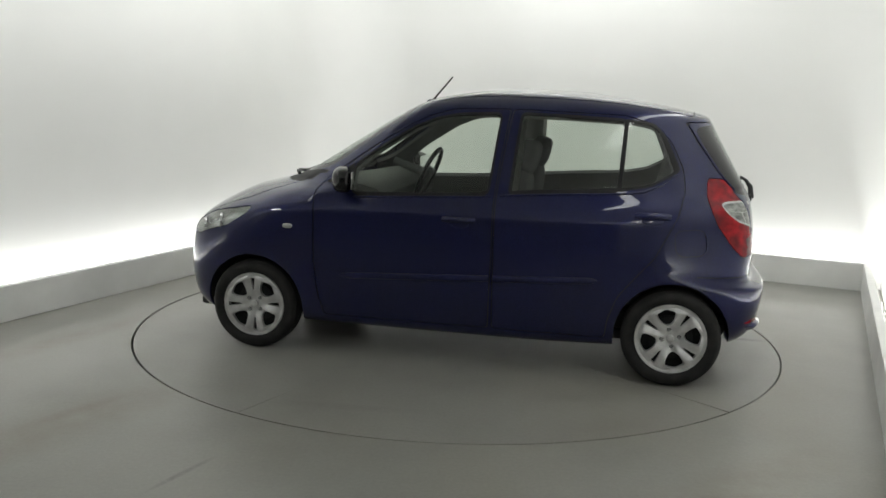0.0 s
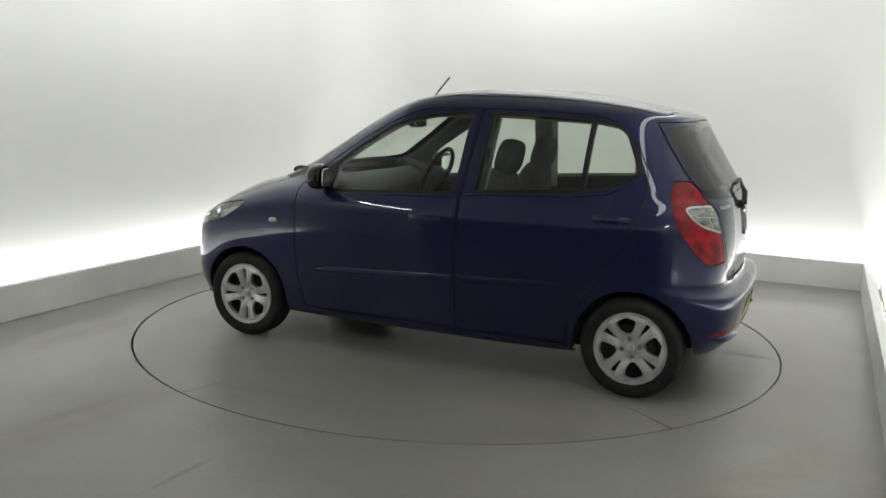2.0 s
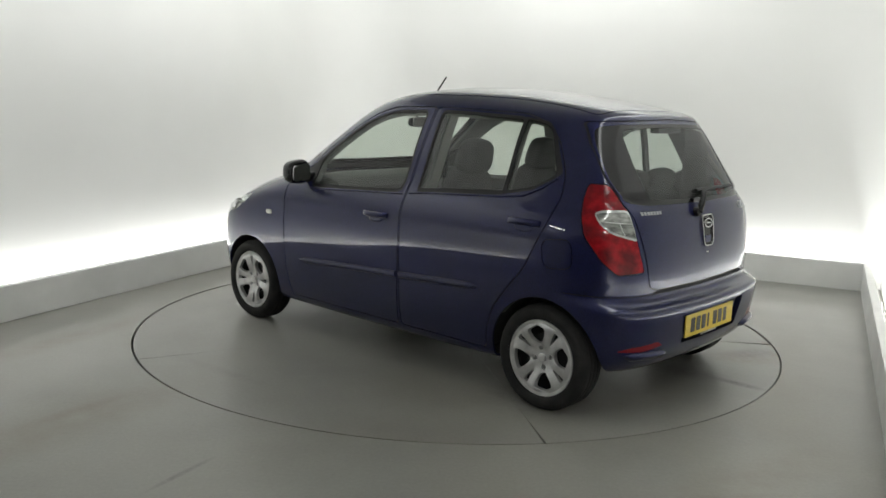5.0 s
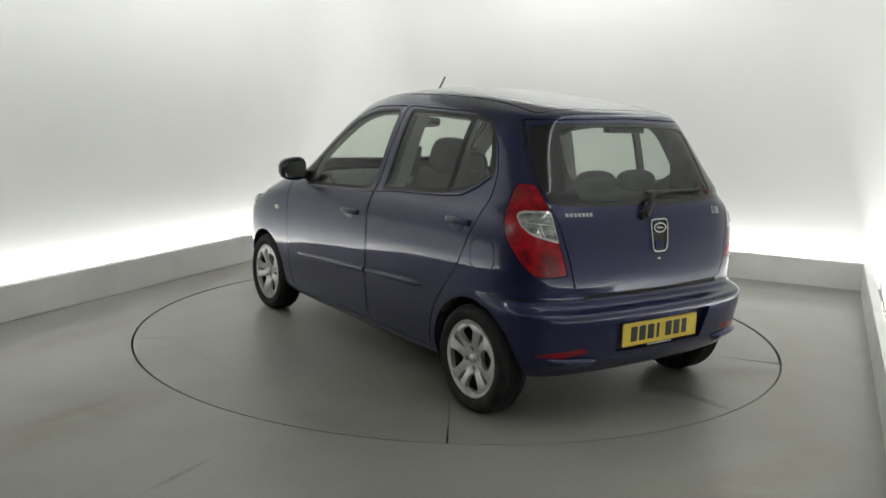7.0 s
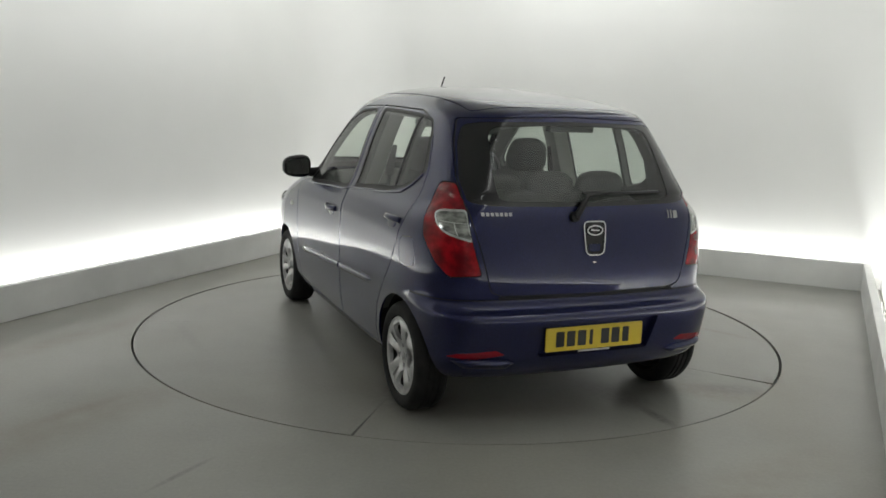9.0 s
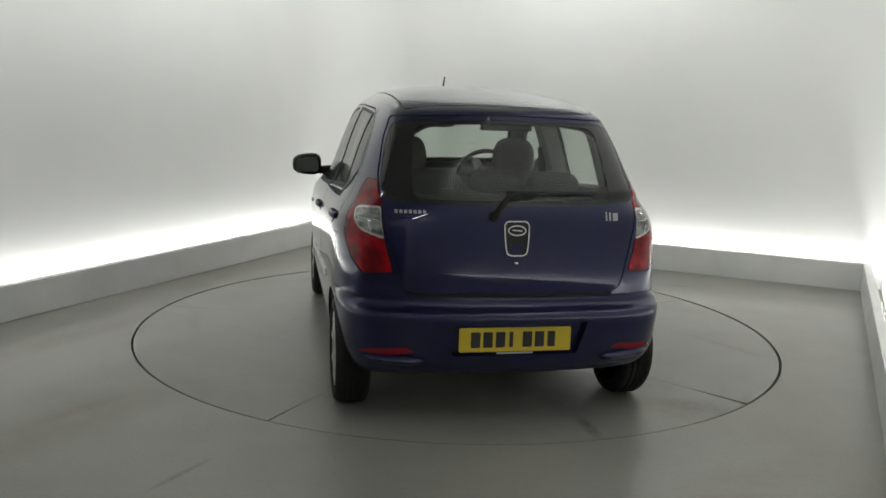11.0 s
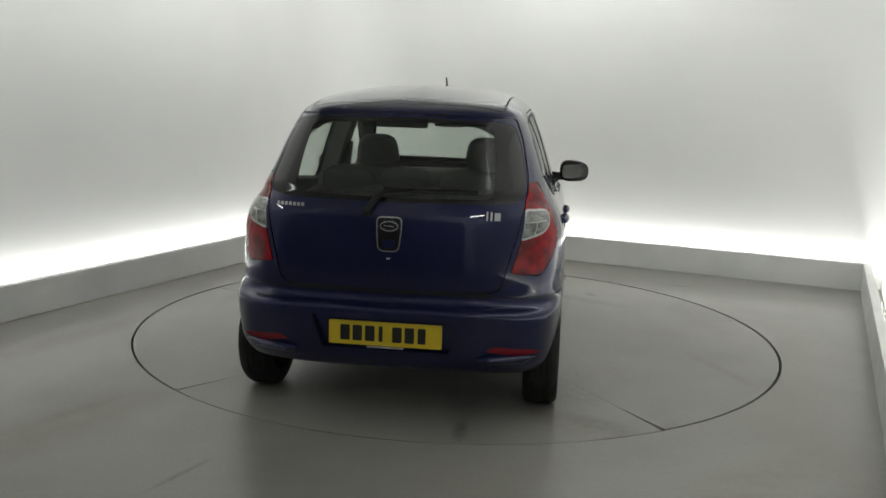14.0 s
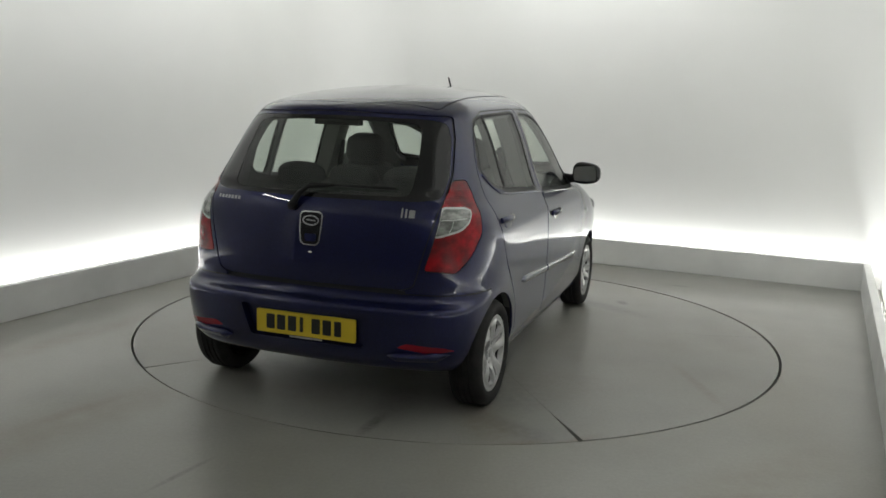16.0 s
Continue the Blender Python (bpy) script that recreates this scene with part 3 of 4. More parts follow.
def cut_skin(bm):
    side, tail, nose = (lambda c: c.y > .3), (lambda c: c.x < -1.1 and c.y > .25), (lambda c: c.x > .85 and c.y > .15)
    back, front = (lambda c: c.x < -1.1), (lambda c: c.x > .15 and c.z > .95)
    for ax in ARCHES:
        cut(bm, SIDE, ARCHES[ax], side)
    for poly in (WIN_F, WIN_F_IN, WIN_R, WIN_R_IN, WIN_Q, WIN_Q_IN, CORNER_TRIM, DOOR_F, DOOR_F_IN, DOOR_R, DOOR_R_IN, FLAP, FLAP_IN):
        cut(bm, SIDE, poly, side)
    for poly in (TAIL, TAIL_IN, TAIL_CLEAR, TAIL_CLEAR_IN):
        cut(bm, TAILCORNER, poly, tail)
    for poly in (HATCH, HATCH_IN, HATCH_GLASS, HATCH_GLASS_IN, RECESS, REFLEX):
        cut(bm, REAR, poly, back)
    for poly in (HEAD, HEAD_IN):
        cut(bm, NOSECORNER, poly, nose)
    for poly in (WINDSCREEN, WINDSCREEN_IN):
        cut(bm, REAR, poly, front)
    for poly in (HOOD, HOOD_IN):
        cut(bm, TOP, poly, lambda c: c.x > .85 and c.z > .7)
    for poly in (ROOF, ROOF_IN):
        cut(bm, TOP, poly, lambda c: c.z > 1.38)
    for z, w in ((.604, lambda c: c.x < -1.2), (.610, lambda c: c.x < -1.2), (.622, lambda c: c.x < -1.2 and c.y < .52), (.60, lambda c: c.x > 1.2), (.985, lambda c: c.x > .7), (1.06, lambda c: c.x > .7 and c.y < .66)):
        fs = [f for f in bm.faces if w(f.calc_center_median()) and min(v.co.z for v in f.verts) < z < max(v.co.z for v in f.verts)]
        bmesh.ops.bisect_plane(bm, geom=list({*fs, *(e for f in fs for e in f.edges), *(v for f in fs for v in f.verts)}), dist=1e-5, plane_co=(0, 0, z), plane_no=(0, 0, 1))


BOTH = {"tailgate", "rear_glass", "glass_border", "rear_bumper", "plate_recess", "windscreen", "windscreen_border", "cowl", "bonnet", "front_bumper", "roof", "body_shell", "seam"}


class Skin:
    """The smooth skin: the nearest point and its normal."""

    def __init__(self):
        bm = half_skin()
        bm.faces.ensure_lookup_table()
        self.normals = [[(v.normal.copy(), v.co.copy()) for v in f.verts] for f in bm.faces]
        for f in self.normals:
            for i, (n, c) in enumerate(f):
                if c.y < 1e-4:
                    f[i] = (Vector((n.x, 0, n.z)).normalized(), c)
        self.tree = BVHTree.FromBMesh(bm)
        bm.free()

    def normal(self, p):
        q = Vector((p.x, abs(p.y), p.z))
        co, n, i, d = self.tree.find_nearest(q)
        total = Vector()
        for (nn, c), k in zip(self.normals[i], poly_3d_calc([c for nn, c in self.normals[i]], co)):
            total += nn * k
        out = total.normalized()
        return Vector((out.x, out.y if p.y >= 0 else -out.y, out.z))

    def side(self, x, z):
        """The half width of the skin at x, z."""
        hit = self.tree.ray_cast(Vector((x, 2, z)), Vector((0, -1, 0)))
        return hit[0].y if hit[0] else .75

    def rear(self, y, z):
        hit = self.tree.ray_cast(Vector((-3, abs(y), z)), Vector((1, 0, 0)))
        return hit[0].x if hit[0] else -1.6


def skin_part(name, polys, mat, parent, skin, depth=.010, sink=0.0, label="", out=False):
    """A panel from a list of faces (each a list of points): its outer side, and rims turned inwards by depth."""
    bm = bmesh.new()
    seen = {}

    def vert(p):
        k = (round(p.x, 5), round(p.y, 5), round(p.z, 5))
        if k not in seen:
            seen[k] = bm.verts.new(p)
        return seen[k]
    for f in polys:
        vs = []
        for p in f:
            v = vert(p)
            if v not in vs:
                vs.append(v)
        if len(vs) > 2:
            try:
                bm.faces.new(vs)
            except ValueError:
                pass
    bm.normal_update()
    normals = {v: skin.normal(v.co) for v in bm.verts}
    outer = set(bm.faces)
    if depth:
        edges = [e for e in bm.edges if e.is_boundary]
        r = bmesh.ops.extrude_edge_only(bm, edges=edges)
        fresh = [g for g in r["geom"] if isinstance(g, bmesh.types.BMVert)]
        for v in fresh:
            n = skin.normal(v.co)
            v.co -= n * depth
            normals[v] = n
    if sink:
        for v in list(bm.verts):
            v.co -= normals[v] * sink
    bm.normal_update()
    bm.faces.index_update()
    loops = []
    for f in bm.faces:
        f.smooth = True
        for lp in f.loops:
            loops.append(normals[lp.vert] if f in outer else f.normal.copy())
    me = bpy.data.meshes.new(name)
    bm.to_mesh(me)
    bm.free()
    me.normals_split_custom_set(loops)
    me.materials.append(mat)
    ob = new(name, me)
    ob.parent = parent
    if label:
        ob["label"] = label
    return ob


def lathe(bm, profile, n=64, axis="y", closed=False):
    """Turn (radius, offset) pairs about the y axis."""
    rings = []
    for r, o in profile:
        rings.append([bm.verts.new((r * math.cos(a), o, r * math.sin(a))) for a in (2 * math.pi * i / n for i in range(n))])
    if closed:
        rings.append(rings[0])
    for a, b in zip(rings, rings[1:]):
        for i in range(n):
            j = (i + 1) % n
            bm.faces.new((a[i], a[j], b[j], b[i]))
    return rings


def finish(bm, angle=40):
    bmesh.ops.recalc_face_normals(bm, faces=bm.faces[:])
    for f in bm.faces:
        f.smooth = True
    for e in bm.edges:
        if len(e.link_faces) == 2 and e.calc_face_angle(0) > radians(angle):
            e.smooth = False
    return bm


def blob(bm, cx, cy, cz, sx, sy, sz, e=3.0, nu=28, nv=16, m=None, shape=None):
    """A soft rounded block (superellipsoid) with half sizes sx, sy, sz."""
    def p(c, k):
        return math.copysign(abs(c) ** (2 / k), c)
    rows = []
    for i in range(nv + 1):
        b = -math.pi / 2 + math.pi * i / nv
        row = []
        for j in range(nu):
            a = 2 * math.pi * j / nu
            q = Vector((p(math.cos(b), e) * p(math.cos(a), e), p(math.cos(b), e) * p(math.sin(a), e), p(math.sin(b), e)))
            if shape:
                q = shape(q)
            q = Vector((cx + q.x * sx, cy + q.y * sy, cz + q.z * sz))
            row.append(bm.verts.new(m @ q if m is not None else q))
        rows.append(row)
    for r, s in zip(rows, rows[1:]):
        for j in range(nu):
            k = (j + 1) % nu
            bm.faces.new((r[j], r[k], s[k], s[j]))
    bmesh.ops.remove_doubles(bm, verts=bm.verts[:], dist=1e-6)


def tube(bm, pts, radius, n=8):
    """A round bar through the points; radius may be one number or one a point."""
    pts = [Vector(p) for p in pts]
    rad = radius if isinstance(radius, (list, tuple)) else [radius] * len(pts)
    rings = []
    for i, p in enumerate(pts):
        d = (pts[min(i + 1, len(pts) - 1)] - pts[max(i - 1, 0)]).normalized()
        a = d.orthogonal().normalized() if i == 0 else (a - d * a.dot(d)).normalized()
        b = d.cross(a)
        rings.append([bm.verts.new(p + (a * math.cos(t) + b * math.sin(t)) * rad[i]) for t in (2 * math.pi * k / n for k in range(n))])
    for r, s in zip(rings, rings[1:]):
        for k in range(n):
            bm.faces.new((r[k], r[(k + 1) % n], s[(k + 1) % n], s[k]))
    for r in (rings[0], rings[-1]):
        bm.faces.new(r)


def slab(bm, outline, put, depth):
    """A plate with the given 2D outline: put(a, b, d) gives the place of a point at depth d."""
    top, low = [bm.verts.new(put(a, b, depth)) for a, b in outline], [bm.verts.new(put(a, b, 0)) for a, b in outline]
    bm.faces.new(top)
    bm.faces.new(low[::-1])
    for i in range(len(top)):
        bm.faces.new((top[i - 1], top[i], low[i], low[i - 1]))


# ---- wheels ----
def wheel_meshes():
    """Tyre, wheel face, barrel, brake disc and bolts, with the outer side towards +y."""
    out = {}
    bm = bmesh.new()
    prof = [(.186, .060), (.192, .074), (.205, .080), (.225, .083), (.240, .080), (.251, .070), (.2585, .056)]
    tread = []
    for g in (.050, .022, -.006, -.034):
        tread += [(.2615, g), (.2620, g - .010), (.2620, g - .0195), (.256, g - .021), (.256, g - .026)]
    prof += tread[:-2] + [(.2585, -.062), (.251, -.074), (.225, -.085), (.2, -.08), (.186, -.06)]
    lathe(bm, prof, 96, closed=True)
    out["tyre"] = finish(bm, 38)
    # wheel face: a dished disc with four wide openings and four slots
    bm = bmesh.new()
    rs = [.016, .030, .045, .060, .075, .090, .105, .120, .135, .150, .163, .172, .180, .187, .191]
    hs = [.058, .058, .057, .056, .058, .061, .064, .066, .068, .069, .069, .068, .072, .072, .064]
    c = bm.verts.new((0, .058, 0))
    rings = lathe(bm, list(zip(rs, hs)), 96)
    for i in range(96):
        bm.faces.new((c, rings[0][i], rings[0][(i + 1) % 96]))
    holes = []
    for k in range(4):
        a = math.pi / 2 * k

        def polar(r, t, a=a):
            return (r * math.cos(a + radians(t)), r * math.sin(a + radians(t)))
        holes.append(fillet([polar(.074, -11), polar(.110, -21), polar(.152, -21), polar(.164, 0), polar(.152, 21), polar(.110, 21), polar(.074, 11)], .016))
        holes.append(fillet([polar(.082, 42.8), polar(.158, 40), polar(.158, 50), polar(.082, 47.2)], .005))
        holes.append([(polar(.047, 0)[0] + .0125 * math.cos(q), polar(.047, 0)[1] + .0125 * math.sin(q)) for q in (2 * math.pi * i / 12 for i in range(12))])
    for h in holes:
        cut(bm, SIDE, h, lambda c: True)
    dead = [f for f in bm.faces if any(inside((f.calc_center_median().x, f.calc_center_median().z), h) for h in holes)]
    bmesh.ops.delete(bm, geom=dead, context="FACES")
    for v in bm.verts:      # spokes are crowned between the openings
        r, a = math.hypot(v.co.x, v.co.z), math.atan2(v.co.z, v.co.x)
        v.co.y += .010 * math.sin(4 * a) ** 2 * max(0, min(1, (r - .05) / .04, (.176 - r) / .02)) - .006 * max(0, min(1, (.06 - r) / .03))
    edges = [e for e in bm.edges if e.is_boundary and max(math.hypot(v.co.x, v.co.z) for v in e.verts) < .185]
    r = bmesh.ops.extrude_edge_only(bm, edges=edges)
    for v in r["geom"]:
        if isinstance(v, bmesh.types.BMVert):
            v.co.y -= .020
            q = Vector((v.co.x, 0, v.co.z))
            near = min(holes, key=lambda h: min((q.x - p[0]) ** 2 + (q.z - p[1]) ** 2 for p in h))
            mid = sum((Vector((p[0], 0, p[1])) for p in near), Vector()) / len(near)
            v.co += (mid - q) * .08
    out["wheel_face"] = finish(bm, 35)
    bm = bmesh.new()
    lathe(bm, [(.190, .064), (.183, .05), (.176, .0), (.180, -.07)], 64)
    out["barrel"] = finish(bm)
    bm = bmesh.new()
    bmesh.ops.create_circle(bm, cap_ends=True, radius=.178, segments=48, matrix=pose(0, .005, 0, 90))
    lathe(bm, [(.06, .03), (.11, .028), (.118, .022), (.118, .006)], 48)
    out["brake_disc"] = finish(bm)
    bm = bmesh.new()
    bmesh.ops.create_cone(bm, cap_ends=True, segments=6, radius1=.009, radius2=.008, depth=.012, matrix=pose(0, 0, 0, -90))
    out["bolt"] = finish(bm)
    bm = bmesh.new()
    lathe(bm, [(.0, .064), (.016, .063), (.021, .060), (.022, .05)], 32)
    bmesh.ops.remove_doubles(bm, verts=bm.verts[:], dist=1e-6)
    out["centre_cap"] = finish(bm)
    mats = {"tyre": M_RUBBER, "wheel_face": M_ALLOY, "barrel": M_BRAKE, "brake_disc": M_UNDER, "bolt": M_LETTER, "centre_cap": M_ALLOY}
    done = {}
    for k, b in out.items():
        me = bpy.data.meshes.new(k)
        b.to_mesh(me)
        b.free()
        me.materials.append(mats[k])
        done[k] = me
    return done


def build_wheels(car, skin):
    meshes = wheel_meshes()
    for x, side, spin in ((AXLE_X, 1, 48), (-AXLE_X, 1, 12), (AXLE_X, -1, 30), (-AXLE_X, -1, 70)):
        hub = new("wheel", meshes["tyre"])
        hub.parent = car
        hub["label"] = "black tyre on a silver four-bolt wheel"
        hub.matrix_basis = pose(x, side * .706, AXLE_Z, 0, 0, 0 if side > 0 else 180) @ pose(0, 0, 0, 0, spin, 0)
        for k in ("wheel_face", "barrel", "brake_disc", "centre_cap"):
            ob = new(k, meshes[k])
            ob.parent = hub
        for q in range(4):
            a = math.pi / 2 * q
            ob = new("bolt", meshes["bolt"])
            ob.parent = hub
            ob.matrix_basis = pose(.047 * math.cos(a), .050, .047 * math.sin(a))
        bm = bmesh.new()      # wheel arch liner, just inside the skin
        r0, n = ARCH + .004, 28
        rim = [(x + r0 * math.cos(math.pi * i / n), AXLE_Z + r0 * math.sin(math.pi * i / n)) for i in range(n + 1)]
        ring = [[bm.verts.new((u, side * (skin.side(u, z) - .016), z)) for u, z in rim], [bm.verts.new((u, side * .50, z)) for u, z in rim]]
        for i in range(n):
            bm.faces.new((ring[0][i], ring[0][i + 1], ring[1][i + 1], ring[1][i]))
        bm.faces.new(ring[1])
        part("arch_liner", bm, M_UNDER, car)


# ---- the cabin ----
def build_cabin(car, skin, faces):
    # door and pillar linings, set in from the skin
    lining, head = [], []
    keep = {"front_door", "rear_door", "body_shell", "tailgate", "seam", "trim_front", "trim_rear", "corner_trim", "roof", "fuel_flap", "flap_seam"}
    for name, pts in faces:
        if name in keep:
            c = sum(pts, Vector()) / len(pts)
            if c.z > .45 and -1.52 < c.x < .98:
                (head if c.z > 1.40 else lining).append(pts)
    for nm, group, mat, lab in (("cabin_lining", lining, M_TRIM, "dark grey door and pillar lining"), ("headliner", head, M_HEADLINER, "pale grey roof lining")):
        both = []
        for pts in group:
            a = [p - skin.normal(p) * .042 for p in pts]
            both += [a, [Vector((p.x, -p.y, p.z)) for p in a][::-1]]
        ob = skin_part(nm, both, mat, car, skin, depth=-.032, label=lab)
    # floor and bulkheads
    bm = bmesh.new()
    box(bm, -1.48, 1.20, -.58, .58, .25, .36, .02)
    box(bm, .90, 1.15, -.62, .62, .34, .93, .02)
    part("floor_pan", bm, M_UNDER, car)
    # dashboard
    bm = bmesh.new()
    n = 24
    prof = [(1.06, .955), (.80, 1.000), (.62, 1.008), (.52, .985), (.47, .93), (.50, .83), (.62, .72), (1.06, .70)]
    rows = []
    for i in range(n + 1):
        y = -.64 + 1.28 * i / n
        bulge = .025 * math.exp(-((y + .33) / .16) ** 2)
        k = 1 - .06 * (abs(y) / .64) ** 3
        rows.append([bm.verts.new((x * k, y, z + (bulge if z > 1.0 else 0) - .02 * (abs(y) / .64) ** 4)) for x, z in prof])
    for r, s in zip(rows, rows[1:]):
        for k in range(len(prof)):
            bm.faces.new((r[k], r[(k + 1) % len(prof)], s[(k + 1) % len(prof)], s[k]))
    bm.faces.new(rows[0])
    bm.faces.new(rows[-1])
    part("dashboard", finish(bm, 50), M_TRIM, car, "dark grey plastic dashboard")
    # steering wheel, right-hand drive
    m = pose(.415, -.33, .985, 0, -24, 0)
    bm = bmesh.new()
    n = 40
    ring = [Vector((0, .185 * math.cos(2 * math.pi * i / n), .185 * math.sin(2 * math.pi * i / n))) for i in range(n)]
    tor = []
    for i, c in enumerate(ring):
        d = c.normalized()
        tor.append([bm.verts.new(m @ (c + d * .015 * math.cos(t) + Vector((1, 0, 0)) * .015 * math.sin(t))) for t in (2 * math.pi * k / 10 for k in range(10))])
    for i in range(n):
        a, b = tor[i], tor[(i + 1) % n]
        for k in range(10):
            bm.faces.new((a[k], a[(k + 1) % 10], b[(k + 1) % 10], b[k]))
    sw = part("steering_wheel", finish(bm, 60), M_BLACK, car, "black steering wheel")
    bm = bmesh.new()
    blob(bm, .01, 0, -.01, .035, .075, .06, 3.0, 20, 10, m)
    tube(bm, [m @ Vector((.01, -.06, 0)), m @ Vector((0, -.18, .01))], .014)
    tube(bm, [m @ Vector((.01, .06, 0)), m @ Vector((0, .18, .01))], .014)
    tube(bm, [m @ Vector((.01, 0, -.04)), m @ Vector((0, 0, -.18))], .014)
    tube(bm, [m @ Vector((.02, 0, 0)), m @ Vector((.25, 0, -.03))], .03)
    part("hub", finish(bm, 50), M_TRIM, sw)

    def seat(y):
        st = new("front_seat", None)
        st.parent = car
        st["label"] = "dark grey fabric front seat with headrest"
        lean = pose(-.17, y, .52, 0, -14, 0)
        bm = bmesh.new()
        blob(bm, .07, y, .47, .27, .245, .10, 3.4, 28, 14)
        part("cushion", finish(bm, 60), M_FABRIC, st)
        bm = bmesh.new()
        blob(bm, 0, 0, .28, .085, .235, .33, 3.2, 28, 18, lean, lambda q: Vector((q.x + .25 * q.y * q.y - .2 * (1 - abs(q.z)), q.y * (1 - .16 * max(q.z, 0) ** 2), q.z)))
        part("backrest", finish(bm, 60), M_FABRIC, st)
        bm = bmesh.new()
        blob(bm, -.010, 0, .675, .062, .122, .098, 3.4, 26, 14, lean, lambda q: Vector((q.x, q.y * (1 - .12 * q.z), q.z)))
        part("headrest", finish(bm, 60), M_FABRIC, st)
        for k in (-.06, .06):
            bm = bmesh.new()
            tube(bm, [lean @ Vector((0, k, .50)), lean @ Vector((0, k, .66))], .006)
            part("headrest_post", finish(bm), M_CHROME, st)
    seat(.325)
    seat(-.325)
    bm = bmesh.new()
    blob(bm, -.78, 0, .46, .30, .60, .11, 4.0, 36, 12)
    bench = part("rear_bench", finish(bm, 60), M_FABRIC, car, "dark grey fabric rear bench")
    bm = bmesh.new()
    lean = pose(-1.02, 0, .50, 0, -15, 0)
    blob(bm, 0, 0, .27, .075, .60, .31, 4.0, 40, 16, lean)
    part("backrest", finish(bm, 60), M_FABRIC, bench)
    for y in (-.30, 0, .30):
        bm = bmesh.new()
        blob(bm, 0, y, .59, .05, .135, .075, 2.8, 24, 12, lean)
        part("headrest", finish(bm, 60), M_FABRIC, bench)
    bm = bmesh.new()
    blob(bm, -1.29, 0, .93, .17, .55, .016, 5, 30, 8)
    part("parcel_shelf", finish(bm, 60), M_TRIM, car, "dark grey parcel shelf")
    bm = bmesh.new()
    blob(bm, .42, -.01, 1.335, .022, .115, .033, 3.5, 24, 12, None)
    tube(bm, [(.43, 0, 1.35), (.47, 0, 1.395)], .008)
    cm = part("cabin_mirror", finish(bm, 60), M_BLACK, car, "black interior mirror")
    bm = bmesh.new()
    slab(bm, fillet([(-.105, -.026), (.105, -.026), (.102, .026), (-.102, .026)], .012), lambda a, b, d: Vector((.3985 - d + .12 * b - .10 * a, a - .01, 1.335 + b)), .004)
    part("mirror_glass", finish(bm, 30), M_MIRROR, cm, "mirror glass")
    for s in (1, -1):      # deep middle and rear pillar linings
        for x, xw, z0, z1, d in ((-.265, .075, .92, 1.42, .140), (-1.235, .085, 1.0, 1.39, .085)):
            bm = bmesh.new()
            n, rows = 10, []
            for i in range(n + 1):
                z = z0 + (z1 - z0) * i / n
                lean = x + (.03 if x > -1 else .10) * (.5 - i / n)
                row = []
                for k, dd in ((-1, .035), (-.8, d * .85), (-.3, d), (.3, d), (.8, d * .85), (1, .035)):
                    xx = lean + k * xw
                    row.append(bm.verts.new((xx, s * (skin.side(xx, z) - dd), z)))
                rows.append(row)
            for r, q in zip(rows, rows[1:]):
                for k in range(5):
                    bm.faces.new((r[k], r[k + 1], q[k + 1], q[k]))
            part("pillar_lining", finish(bm, 50), M_PILLAR if x > -1 else M_TRIM, car, "pale grey pillar lining" if x > -1 else "dark grey pillar lining")
    for y in (.545, -.545):      # belt straps on the middle pillars
        bm = bmesh.new()
        q = [Vector((-.30, y, .62)), Vector((-.285, y * .97, 1.05)), Vector((-.29, y * .935, 1.22))]
        for a, b in zip(q, q[1:]):
            box(bm, -.022, .022, -.002, .002, 0, (b - a).length, 0, Matrix.Translation(a) @ (b - a).to_track_quat("Z", "Y").to_matrix().to_4x4() @ pose(0, 0, 0, 0, 0, 90))
        part("seat_belt", bm, M_BLACK, car)


